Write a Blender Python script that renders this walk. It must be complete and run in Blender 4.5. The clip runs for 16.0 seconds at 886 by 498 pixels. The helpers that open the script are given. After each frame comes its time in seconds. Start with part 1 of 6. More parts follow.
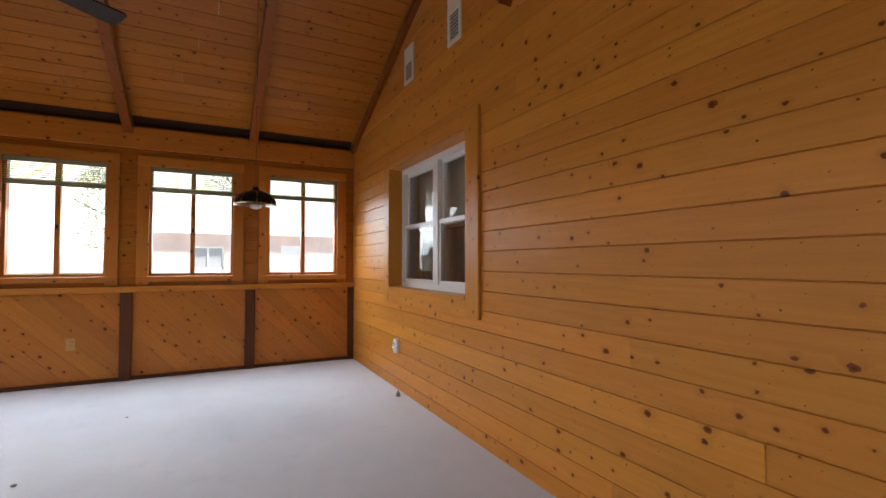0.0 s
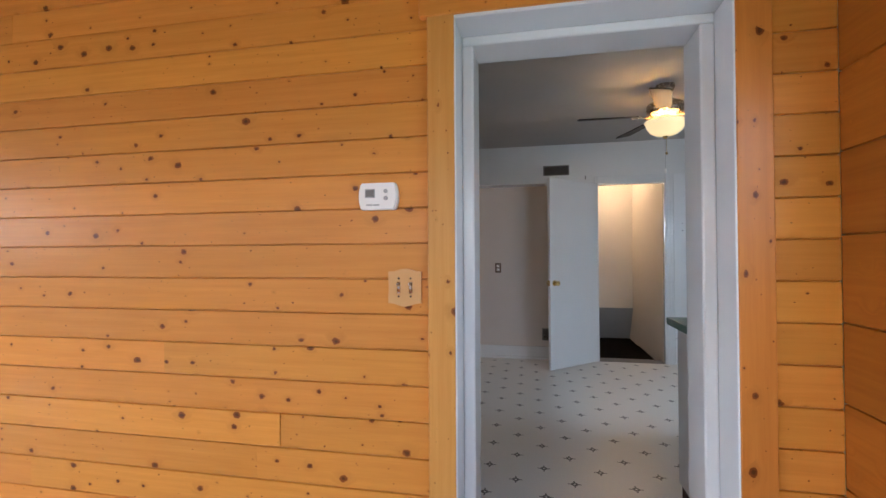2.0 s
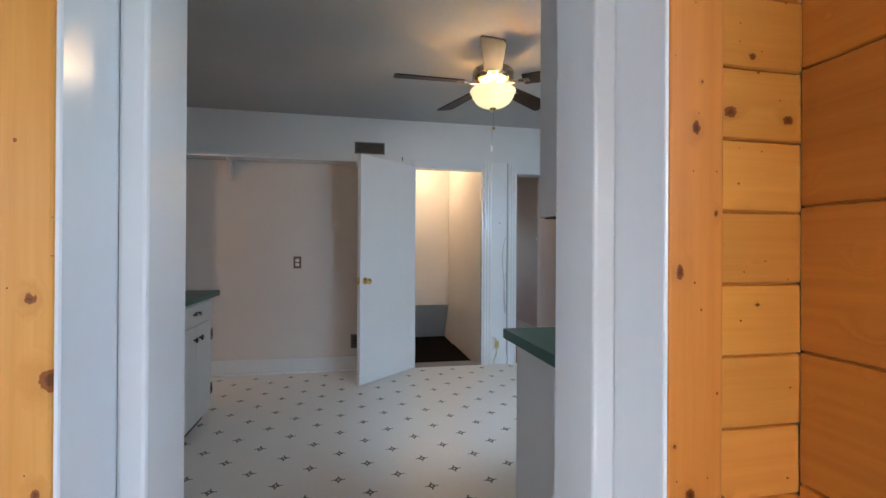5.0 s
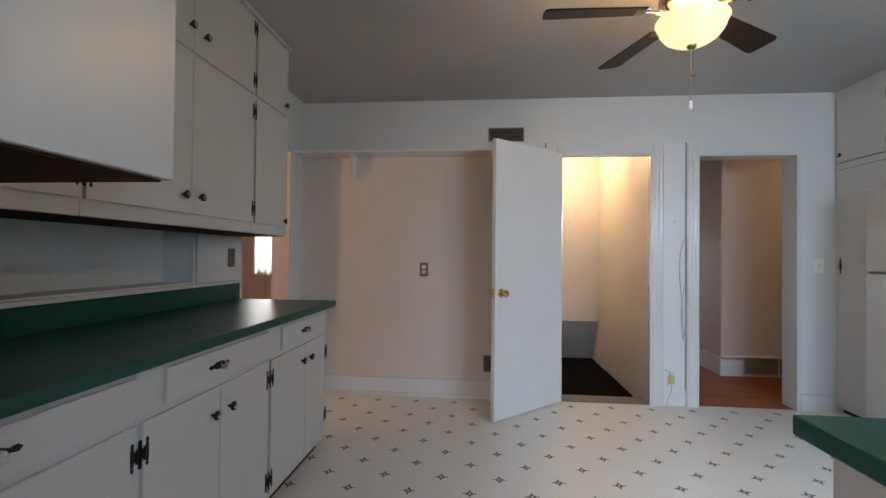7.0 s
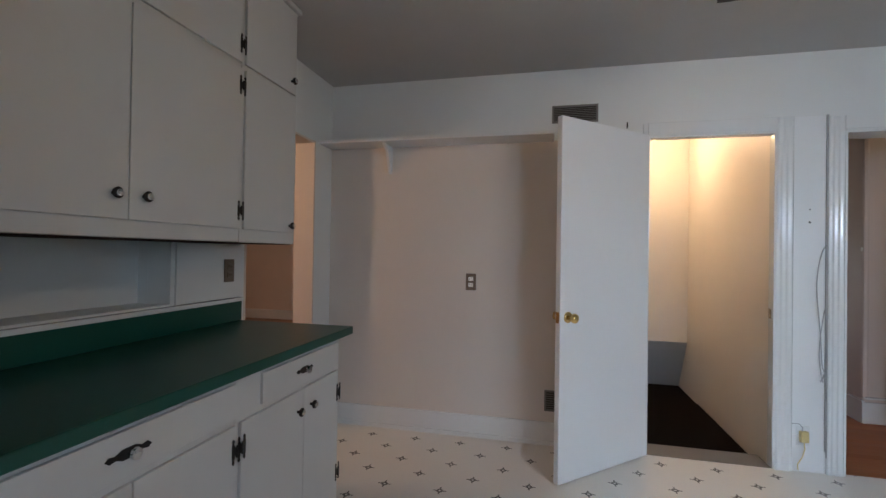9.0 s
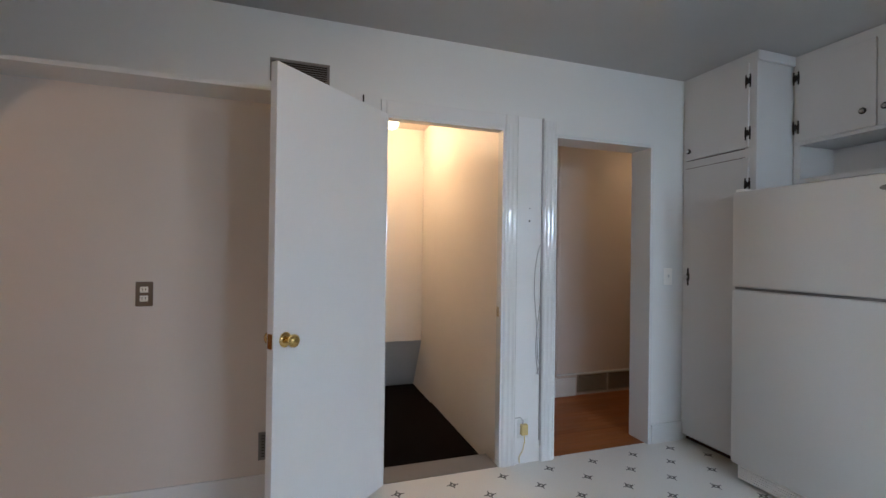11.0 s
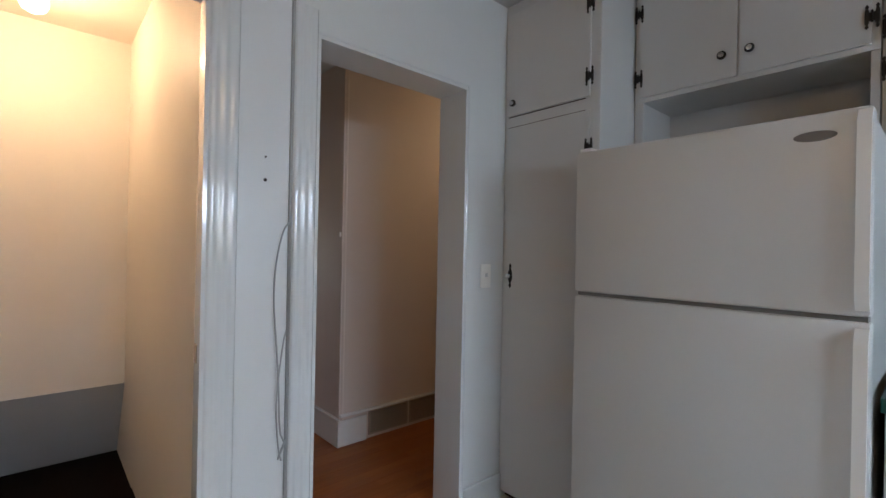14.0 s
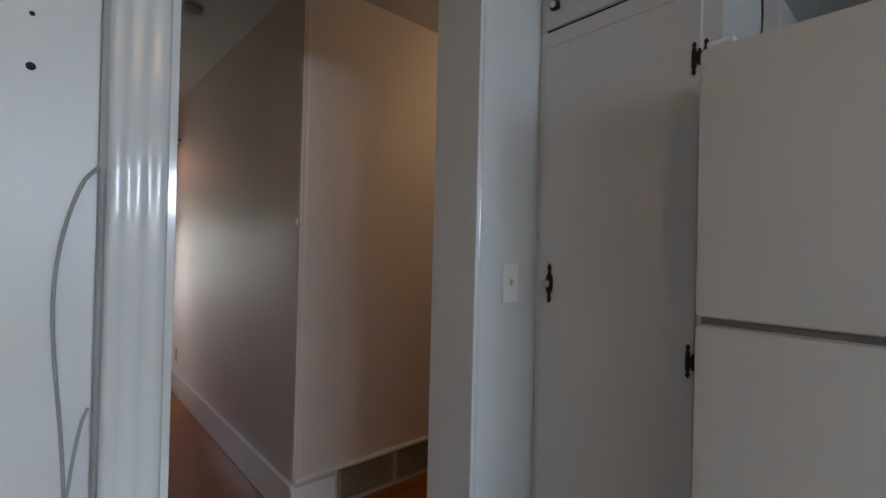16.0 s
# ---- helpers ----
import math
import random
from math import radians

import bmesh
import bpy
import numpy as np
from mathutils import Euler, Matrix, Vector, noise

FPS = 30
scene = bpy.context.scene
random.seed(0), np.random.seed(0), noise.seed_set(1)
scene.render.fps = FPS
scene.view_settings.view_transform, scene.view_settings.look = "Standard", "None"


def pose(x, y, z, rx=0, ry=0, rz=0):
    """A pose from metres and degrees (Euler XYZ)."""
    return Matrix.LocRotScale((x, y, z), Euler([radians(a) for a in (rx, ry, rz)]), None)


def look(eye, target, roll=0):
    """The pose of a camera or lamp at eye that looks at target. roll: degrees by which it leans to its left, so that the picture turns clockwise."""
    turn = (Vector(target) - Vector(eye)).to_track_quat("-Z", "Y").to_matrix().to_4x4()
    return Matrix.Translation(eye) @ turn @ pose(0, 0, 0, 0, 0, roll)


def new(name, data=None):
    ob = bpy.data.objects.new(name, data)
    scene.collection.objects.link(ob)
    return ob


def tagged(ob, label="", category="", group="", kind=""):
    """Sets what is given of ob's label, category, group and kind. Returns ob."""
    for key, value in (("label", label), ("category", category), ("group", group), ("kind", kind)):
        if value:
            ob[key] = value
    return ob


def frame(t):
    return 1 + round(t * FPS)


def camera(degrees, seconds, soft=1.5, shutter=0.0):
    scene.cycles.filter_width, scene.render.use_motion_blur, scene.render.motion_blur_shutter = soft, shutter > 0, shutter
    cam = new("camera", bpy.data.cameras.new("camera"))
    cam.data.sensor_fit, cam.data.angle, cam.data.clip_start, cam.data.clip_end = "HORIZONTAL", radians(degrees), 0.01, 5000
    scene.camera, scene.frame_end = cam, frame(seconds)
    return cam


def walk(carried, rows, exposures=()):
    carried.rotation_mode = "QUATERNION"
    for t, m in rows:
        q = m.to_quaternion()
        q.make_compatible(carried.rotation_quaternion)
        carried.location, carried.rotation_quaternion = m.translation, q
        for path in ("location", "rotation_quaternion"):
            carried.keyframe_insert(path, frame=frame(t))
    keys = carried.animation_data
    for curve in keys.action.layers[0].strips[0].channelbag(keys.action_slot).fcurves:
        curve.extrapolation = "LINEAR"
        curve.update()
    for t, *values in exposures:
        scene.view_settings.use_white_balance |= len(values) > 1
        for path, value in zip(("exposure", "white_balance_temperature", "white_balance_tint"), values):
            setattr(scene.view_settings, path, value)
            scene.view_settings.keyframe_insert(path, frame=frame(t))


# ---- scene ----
cam = camera(88.9, 16.0)
PATH = [
    (0, (0.673, 0.622, 1.197), (-1.109, 1.529, 1.259), -0.0),
    (0.5, (0.739, 0.627, 1.208), (-0.82, 1.88, 1.262), -0.2),
    (1, (0.781, 0.645, 1.221), (-0.509, 2.172, 1.267), -0.3),
    (1.5, (0.799, 0.639, 1.232), (-0.071, 2.439, 1.271), -0.4),
    (2, (0.799, 0.608, 1.229), (0.405, 2.569, 1.256), -0.3),
    (2.5, (0.804, 0.58, 1.215), (0.812, 2.58, 1.232), -0.3),
    (3, (0.838, 0.658, 1.201), (1.094, 2.642, 1.205), -0.2),
    (3.2, (0.857, 0.728, 1.194), (1.139, 2.708, 1.206), -0.2),
    (5.3, (0.92, 1.623, 1.206), (1.318, 3.583, 1.21), 0.4),
    (5.5, (0.931, 1.713, 1.21), (1.33, 3.672, 1.217), 0.4),
    (6, (0.922, 1.909, 1.217), (1.256, 3.881, 1.228), 0.6),
    (6.5, (0.934, 2.088, 1.209), (1.008, 4.087, 1.223), 0.5),
    (7, (0.896, 2.24, 1.192), (0.71, 4.231, 1.221), 0.6),
    (7.5, (0.88, 2.386, 1.204), (0.46, 4.341, 1.228), 0.9),
    (8, (0.886, 2.579, 1.24), (0.312, 4.495, 1.258), 0.9),
    (8.2, (0.893, 2.651, 1.26), (0.274, 4.553, 1.282), 0.9),
    (10.3, (0.907, 3.383, 1.285), (1.153, 5.368, 1.294), 0.9),
    (10.5, (0.94, 3.45, 1.291), (1.302, 5.417, 1.302), 0.9),
    (11, (1.029, 3.585, 1.292), (1.668, 5.48, 1.303), 0.8),
    (11.5, (1.133, 3.759, 1.292), (2.021, 5.551, 1.301), 0.9),
    (12, (1.234, 3.921, 1.289), (2.312, 5.606, 1.297), 0.9),
    (12.5, (1.36, 4.089, 1.293), (2.568, 5.683, 1.289), 0.7),
    (13, (1.535, 4.253, 1.298), (2.809, 5.795, 1.289), 0.7),
    (13.5, (1.692, 4.384, 1.276), (3.011, 5.887, 1.276), 0.9),
    (14, (1.864, 4.535, 1.266), (3.198, 6.025, 1.269), 1.1),
    (14.5, (2.0, 4.675, 1.253), (3.338, 6.162, 1.26), 1.2),
    (15, (2.15, 4.836, 1.258), (3.497, 6.314, 1.264), 1.2),
    (15.5, (2.297, 4.976, 1.242), (3.627, 6.469, 1.252), 1.4),
    (16, (2.442, 5.164, 1.233), (3.77, 6.66, 1.244), 1.4),
]
EXPOSURES = [(0.0, 1.10, 6450, 10), (0.6, 1.50, 6200, 10), (1.0, 1.78, 6300, 10), (1.5, 2.10, 6050, 10), (2.3, 2.38, 5780, 10), (3.0, 2.48, 5720, 9), (5.5, 2.68, 5600, 6), (6.2, 2.74, 5900, 8),
             (7.0, 2.82, 6100, 10), (8.0, 2.7, 6050, 10), (10.5, 2.7, 6000, 10), (12.5, 2.68, 6000, 10), (14.0, 2.60, 6200, 11), (16.0, 2.46, 6150, 10)]
walk(cam, [(t, look(eye, target, roll)) for t, eye, target, roll in PATH], EXPOSURES)

# ---- world, sun, large lights ----
wld = bpy.data.worlds.new("sky")
scene.world = wld
wld.use_nodes = True
_nt = wld.node_tree
_sky = _nt.nodes.new("ShaderNodeTexSky")
_sky.sky_type = "NISHITA"
_sky.sun_disc = False
_sky.sun_elevation, _sky.sun_rotation = radians(48), radians(200)
_sky.air_density, _sky.dust_density = 1.0, 4.0
_nt.links.new(_sky.outputs[0], _nt.nodes["Background"].inputs[0])
_nt.nodes["Background"].inputs[1].default_value = 0.15


def lamp(name, kind, m, energy, color=(1, 1, 1), **kw):
    d = bpy.data.lights.new(name, kind)
    d.energy, d.color = energy, color
    if kind == "AREA":
        d.shape, d.size, d.size_y = "RECTANGLE", kw["size"][0], kw["size"][1]
    elif kind == "SUN":
        d.angle = kw["angle"]
    else:
        d.shadow_soft_size = kw["radius"]
    if "spread" in kw:
        d.spread = kw["spread"]
    ob = new(name, d)
    ob.matrix_world = m
    return ob


lamp("sun", "SUN", look((9, 9, 16), (0, 0, 0)), 4.8, (1.0, 0.96, 0.9), angle=radians(6))
# daylight in the openings of the porch and the kitchen
DAY = (0.82, 0.91, 1.0)
for yc in (-1.86, -0.715, 0.425, 1.57):
    lamp("daylight_west", "AREA", look((-4.96, yc, 1.62), (-3.5, yc, -0.4)), 7.2, DAY, size=(0.78, 1.05), spread=radians(130))
for xc, power in ((-3.4, 2.5), (-1.9, 3.0), (-0.4, 2.4), (1.0, 0.9)):
    lamp("daylight_south", "AREA", look((xc, -2.60, 1.62), (xc - 0.5, -0.2, -0.6)), power, DAY, size=(0.95, 1.05), spread=radians(125))
for xc in (2.275, 3.175):
    lamp("daylight_kitchen", "AREA", look((xc, 2.30, 1.6), (xc - 0.2, 4.7, -0.5)), 4.5, (0.72, 0.86, 1.0), size=(0.55, 0.65), spread=radians(150))
lamp("daylight_door", "AREA", look((1.83, 1.29, 1.48), (0.4, 1.35, 1.0)), 2.0, (0.72, 0.86, 1.0), size=(0.55, 0.75))
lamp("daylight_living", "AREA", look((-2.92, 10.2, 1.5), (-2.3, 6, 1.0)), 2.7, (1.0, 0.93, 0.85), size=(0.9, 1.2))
# Fill lamp added to lighten the hall's side wall; no window is known there.
lamp("hall_end_fill", "AREA", look((2.75, 9.72, 1.15), (3.3, 7.6, 0.9)), 0.40, (0.95, 0.93, 1.0), size=(0.45, 0.65))
# lamps that burn in the house, and unseen hall and living room additions
WARM = (1.0, 0.62, 0.30)
for dx in (-0.075, 0.075):
    lamp("fan_bulb", "POINT", pose(1.79 + dx * math.cos(radians(36.5)), 4.30 + dx * math.sin(radians(36.5)), 2.185), 0.85, WARM, radius=0.018)
lamp("stair_bulb_light", "POINT", pose(1.83, 7.36, 2.33), 2.4, (1.0, 0.65, 0.36), radius=0.04)
lamp("hall_unseen_light", "POINT", pose(4.7, 6.6, 2.2), 0.55, (1.0, 0.52, 0.22), radius=0.06)
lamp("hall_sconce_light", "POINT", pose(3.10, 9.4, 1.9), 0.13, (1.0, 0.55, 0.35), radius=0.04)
lamp("living_unseen_light", "POINT", pose(-1.9, 4.9, 1.9), 4.6, (1.0, 0.55, 0.28), radius=0.1)


# ---- materials ----
def mat(name):
    m = bpy.data.materials.new(name)
    m.use_nodes = True
    nt = m.node_tree
    return m, nt, nt.nodes["Principled BSDF"]


def node(nt, kind, **kw):
    n = nt.nodes.new(kind)
    for k, v in kw.items():
        if k == "operation":
            n.operation = v
        elif k == "blend_type":
            n.blend_type = v
    return n


def link(nt, a, b):
    nt.links.new(a, b)


def mth(nt, op, a, b=None, c=None):
    n = nt.nodes.new("ShaderNodeMath")
    n.operation = op
    for i, v in enumerate((a, b, c)):
        if v is None:
            continue
        if isinstance(v, (int, float)):
            n.inputs[i].default_value = v
        else:
            nt.links.new(v, n.inputs[i])
    return n.outputs[0]


def mixc(nt, fac, a, b, how="MIX"):
    n = nt.nodes.new("ShaderNodeMixRGB")
    n.blend_type = how
    for i, v in enumerate((fac, a, b)):
        if isinstance(v, (int, float)):
            n.inputs[i].default_value = v
        elif isinstance(v, tuple):
            n.inputs[i].default_value = (*v[:3], 1)
        else:
            nt.links.new(v, n.inputs[i])
    return n.outputs[0]


def ramp(nt, fac, stops):
    n = nt.nodes.new("ShaderNodeValToRGB")
    el = n.color_ramp.elements
    while len(el) < len(stops):
        el.new(0.5)
    for e, (p, c) in zip(el, stops):
        e.position = p
        e.color = (c, c, c, 1) if isinstance(c, (int, float)) else (*c, 1)
    nt.links.new(fac, n.inputs[0])
    return n.outputs[0]


def noisef(nt, vec, scale, detail=3.0, rough=0.55):
    n = nt.nodes.new("ShaderNodeTexNoise")
    n.inputs["Scale"].default_value, n.inputs["Detail"].default_value, n.inputs["Roughness"].default_value = scale, detail, rough
    if vec is not None:
        nt.links.new(vec, n.inputs["Vector"])
    return n.outputs[0]


def bump(nt, h, bsdf, strength, dist=0.002):
    n = nt.nodes.new("ShaderNodeBump")
    n.inputs["Strength"].default_value, n.inputs["Distance"].default_value = strength, dist
    nt.links.new(h, n.inputs["Height"])
    nt.links.new(n.outputs[0], bsdf.inputs["Normal"])


def objco(nt):
    return nt.nodes.new("ShaderNodeTexCoord").outputs["Object"]


def worldco(nt):
    return nt.nodes.new("ShaderNodeNewGeometry").outputs["Position"]


def scaled(nt, vec, sx, sy, sz):
    n = nt.nodes.new("ShaderNodeVectorMath")
    n.operation = "MULTIPLY"
    nt.links.new(vec, n.inputs[0])
    n.inputs[1].default_value = (sx, sy, sz)
    return n.outputs[0]


def paint(name, color, rough=0.45, stain=0.06, relief=0.04, spec=0.5, coat=0.0):
    """Brushed paint: faint blotches, dirt and brush marks."""
    m, nt, b = mat(name)
    w = worldco(nt)
    big = noisef(nt, w, 1.7, 4)
    fine = noisef(nt, w, 38, 3)
    c = mixc(nt, ramp(nt, big, [(0.3, 0.0), (0.75, 1.0)]), tuple(v * (1 - stain) for v in color), color)
    c = mixc(nt, mth(nt, "MULTIPLY", ramp(nt, fine, [(0.62, 0.0), (0.8, 1.0)]), 0.10), c, tuple(v * 0.78 for v in color))
    link(nt, c, b.inputs["Base Color"])
    link(nt, ramp(nt, big, [(0.2, rough + 0.04), (0.8, rough - 0.03)]), b.inputs["Roughness"])
    b.inputs["Specular IOR Level"].default_value = spec
    b.inputs["Coat Weight"].default_value = coat
    bump(nt, noisef(nt, w, 70, 2), b, relief, 0.002)
    return m


def pine(name, light, dark, knots=True, gloss=0.34):
    """Varnished knotty board; the length runs along the piece's own x."""
    m, nt, b = mat(name)
    rnd = nt.nodes.new("ShaderNodeObjectInfo").outputs["Random"]
    isl = nt.nodes.new("ShaderNodeNewGeometry").outputs["Random Per Island"]
    both = mth(nt, "FRACT", mth(nt, "ADD", mth(nt, "MULTIPLY", rnd, 7.3), mth(nt, "MULTIPLY", isl, 3.1)))
    o = objco(nt)
    sep = nt.nodes.new("ShaderNodeSeparateXYZ")
    link(nt, o, sep.inputs[0])
    comb = nt.nodes.new("ShaderNodeCombineXYZ")
    link(nt, mth(nt, "ADD", sep.outputs[0], mth(nt, "MULTIPLY", both, 37.0)), comb.inputs[0])
    link(nt, mth(nt, "MULTIPLY", both, 11.0), comb.inputs[1])
    link(nt, mth(nt, "ADD", sep.outputs[2], mth(nt, "ADD", sep.outputs[1], mth(nt, "MULTIPLY", both, 19.0))), comb.inputs[2])
    v = comb.outputs[0]
    # knots
    vor = nt.nodes.new("ShaderNodeTexVoronoi")
    vor.voronoi_dimensions = "2D"
    vor.inputs["Scale"].default_value = 1.0
    vor.inputs["Randomness"].default_value = 1.0
    sv = nt.nodes.new("ShaderNodeSeparateXYZ")
    link(nt, v, sv.inputs[0])
    kv = nt.nodes.new("ShaderNodeCombineXYZ")
    link(nt, mth(nt, "MULTIPLY", sv.outputs[0], 8.2), kv.inputs[0])
    link(nt, mth(nt, "MULTIPLY", sv.outputs[2], 10.5), kv.inputs[1])
    link(nt, kv.outputs[0], vor.inputs["Vector"])
    cs = nt.nodes.new("ShaderNodeSeparateXYZ")
    link(nt, vor.outputs["Color"], cs.inputs[0])
    size = mth(nt, "ADD", 0.014, mth(nt, "MULTIPLY", mth(nt, "POWER", cs.outputs[0], 3.6), 0.13))
    edge = noisef(nt, scaled(nt, v, 42, 1, 75), 1.0, 3, 0.7)
    kd = mth(nt, "ADD", vor.outputs["Distance"], mth(nt, "MULTIPLY", mth(nt, "SUBTRACT", edge, 0.5), 0.17))
    knot = mth(nt, "SMOOTH_MIN", 1.0, mth(nt, "MAXIMUM", 0.0, mth(nt, "MULTIPLY", mth(nt, "SUBTRACT", size, kd), 90.0)), 0.1)
    halo = mth(nt, "MAXIMUM", 0.0, mth(nt, "SUBTRACT", 1.0, mth(nt, "DIVIDE", kd, mth(nt, "ADD", mth(nt, "MULTIPLY", size, 3.2), 0.01))))
    halo = mth(nt, "MULTIPLY", halo, ramp(nt, cs.outputs[0], [(0.35, 0.0), (0.6, 1.0)]))
    # grain, bent around the knots
    warp = mth(nt, "MULTIPLY", halo, 0.05)
    c2 = nt.nodes.new("ShaderNodeCombineXYZ")
    s2 = nt.nodes.new("ShaderNodeSeparateXYZ")
    link(nt, v, s2.inputs[0])
    link(nt, mth(nt, "MULTIPLY", s2.outputs[0], 1.1), c2.inputs[0])
    link(nt, mth(nt, "MULTIPLY", mth(nt, "ADD", s2.outputs[2], warp), 26.0), c2.inputs[2])
    grain = noisef(nt, c2.outputs[0], 1.6, 5, 0.6)
    fine = noisef(nt, scaled(nt, v, 6, 1, 260), 1.0, 3)
    blotch = noisef(nt, scaled(nt, v, 1.6, 1, 7), 1.0, 3)
    col = mixc(nt, ramp(nt, grain, [(0.25, 0.0), (0.80, 1.0)]), light, dark)
    col = mixc(nt, mth(nt, "MULTIPLY", ramp(nt, fine, [(0.45, 0.0), (0.7, 1.0)]), 0.10), col, tuple(c * 0.62 for c in dark))
    col = mixc(nt, mth(nt, "MULTIPLY", blotch, 0.35), col, tuple(c * 1.12 for c in light), "MIX")
    tone = nt.nodes.new("ShaderNodeHueSaturation")
    link(nt, col, tone.inputs["Color"])
    link(nt, mth(nt, "ADD", 0.89, mth(nt, "MULTIPLY", both, 0.22)), tone.inputs["Value"])
    link(nt, mth(nt, "ADD", 0.497, mth(nt, "MULTIPLY", mth(nt, "FRACT", mth(nt, "MULTIPLY", both, 5.7)), 0.006)), tone.inputs["Hue"])
    col = tone.outputs[0]
    if knots:
        v2 = nt.nodes.new("ShaderNodeTexVoronoi")
        v2.voronoi_dimensions = "2D"
        v2.inputs["Scale"].default_value = 2.6
        link(nt, kv.outputs[0], v2.inputs["Vector"])
        c3 = nt.nodes.new("ShaderNodeSeparateXYZ")
        link(nt, v2.outputs["Color"], c3.inputs[0])
        speck = mth(nt, "MULTIPLY", mth(nt, "LESS_THAN", v2.outputs["Distance"], mth(nt, "MULTIPLY", cs.outputs[1], 0.065)), mth(nt, "GREATER_THAN", c3.outputs[0], 0.80))
        col = mixc(nt, mth(nt, "MULTIPLY", speck, 0.9), col, tuple(k * c for k, c in zip((0.34, 0.18, 0.12), dark)))
        core = mth(nt, "MINIMUM", 1.0, mth(nt, "MAXIMUM", 0.0, mth(nt, "MULTIPLY", mth(nt, "SUBTRACT", mth(nt, "MULTIPLY", size, 0.55), kd), 60.0)))
        col = mixc(nt, mth(nt, "MULTIPLY", halo, 0.42), col, tuple(c * 0.7 for c in dark))
        col = mixc(nt, mth(nt, "MULTIPLY", knot, 0.95), col, tuple(k * c for k, c in zip((0.38, 0.25, 0.22), dark)))
        col = mixc(nt, mth(nt, "MULTIPLY", core, 0.75), col, tuple(k * c for k, c in zip((0.14, 0.12, 0.18), dark)))
    link(nt, col, b.inputs["Base Color"])
    link(nt, ramp(nt, blotch, [(0.3, gloss + 0.08), (0.7, gloss - 0.04)]), b.inputs["Roughness"])
    b.inputs["Specular IOR Level"].default_value = 0.26
    h = mth(nt, "ADD", mth(nt, "MULTIPLY", grain, 0.5), mth(nt, "MULTIPLY", fine, 0.3))
    bump(nt, h, b, 0.10, 0.002)
    return m


def metal(name, color, rough, metallic=1.0):
    m, nt, b = mat(name)
    w = worldco(nt)
    n = noisef(nt, w, 60, 3)
    link(nt, mixc(nt, mth(nt, "MULTIPLY", n, 0.5), color, tuple(c * 0.7 for c in color)), b.inputs["Base Color"])
    link(nt, ramp(nt, n, [(0.3, rough + 0.06), (0.7, max(rough - 0.06, 0.03))]), b.inputs["Roughness"])
    b.inputs["Metallic"].default_value = metallic
    return m


def glass(name, tint=(1, 1, 1), gloss=1.0):
    m = bpy.data.materials.new(name)
    m.use_nodes = True
    nt = m.node_tree
    nt.nodes.remove(nt.nodes["Principled BSDF"])
    tr, gl, mx, lw = (nt.nodes.new(k) for k in ("ShaderNodeBsdfTransparent", "ShaderNodeBsdfGlossy", "ShaderNodeMixShader", "ShaderNodeLayerWeight"))
    tr.inputs[0].default_value = (*tint, 1)
    gl.inputs[1].default_value = 0.02
    lw.inputs[0].default_value = 0.5
    schlick = mth(nt, "ADD", 0.04, mth(nt, "MULTIPLY", mth(nt, "POWER", lw.outputs["Facing"], 5.0), 0.96))
    link(nt, mth(nt, "MINIMUM", mth(nt, "MULTIPLY", schlick, gloss), 1.0), mx.inputs[0])
    link(nt, tr.outputs[0], mx.inputs[1])
    link(nt, gl.outputs[0], mx.inputs[2])
    link(nt, mx.outputs[0], nt.nodes["Material Output"].inputs[0])
    return m


def glow(name, color, strength):
    m, nt, b = mat(name)
    b.inputs["Base Color"].default_value = (*color, 1)
    n = noisef(nt, objco(nt), 9, 3)
    link(nt, mixc(nt, n, color, tuple(c * 0.8 for c in color)), b.inputs["Emission Color"])
    b.inputs["Emission Strength"].default_value = strength
    b.inputs["Roughness"].default_value = 0.25
    return m


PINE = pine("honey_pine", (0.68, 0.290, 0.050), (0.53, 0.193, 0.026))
# Same boards as the wall; the ceiling's shade is put into this darker tone.
PINE_ROOF_DIM = pine("shaded_roof_pine", (0.45, 0.17, 0.022), (0.31, 0.10, 0.011))
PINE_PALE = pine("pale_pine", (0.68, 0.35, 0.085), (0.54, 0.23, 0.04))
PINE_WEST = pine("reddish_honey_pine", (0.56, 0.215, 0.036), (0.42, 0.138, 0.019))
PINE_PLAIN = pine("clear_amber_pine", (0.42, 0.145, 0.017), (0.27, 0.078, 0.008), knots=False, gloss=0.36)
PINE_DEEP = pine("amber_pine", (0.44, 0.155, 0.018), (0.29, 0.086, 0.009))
REDWOOD = pine("reddish_pine", (0.30, 0.090, 0.017), (0.19, 0.048, 0.009))
PINE_DARK = pine("dark_stained_pine", (0.135, 0.046, 0.014), (0.075, 0.024, 0.008), knots=False, gloss=0.5)
WALL = paint("wall_paint", (0.70, 0.718, 0.718), 0.42, 0.05)
TRIM = paint("gloss_trim_paint", (0.73, 0.75, 0.76), 0.15, 0.04, 0.02, coat=0.5)
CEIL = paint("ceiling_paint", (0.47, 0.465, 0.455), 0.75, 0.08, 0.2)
JAMB = paint("jamb_paint", (0.73, 0.745, 0.75), 0.20, 0.05, 0.03)
CAB = paint("cabinet_paint", (0.58, 0.58, 0.575), 0.34, 0.04, 0.03)
ALCOVE = paint("alcove_paint", (0.665, 0.615, 0.57), 0.5, 0.05)
HALLWALL = paint("hall_paint", (0.60, 0.525, 0.485), 0.5, 0.05)
STAIRWALL = paint("stairwell_paint", (0.765, 0.715, 0.655), 0.5, 0.06)
# The grey stands for shade on the soffit, put into its colour.
SOFFIT = paint("shaded_soffit_paint", (0.45, 0.47, 0.50), 0.6, 0.08)
ROOMWALL = paint("living_room_paint", (0.68, 0.58, 0.50), 0.6, 0.06)
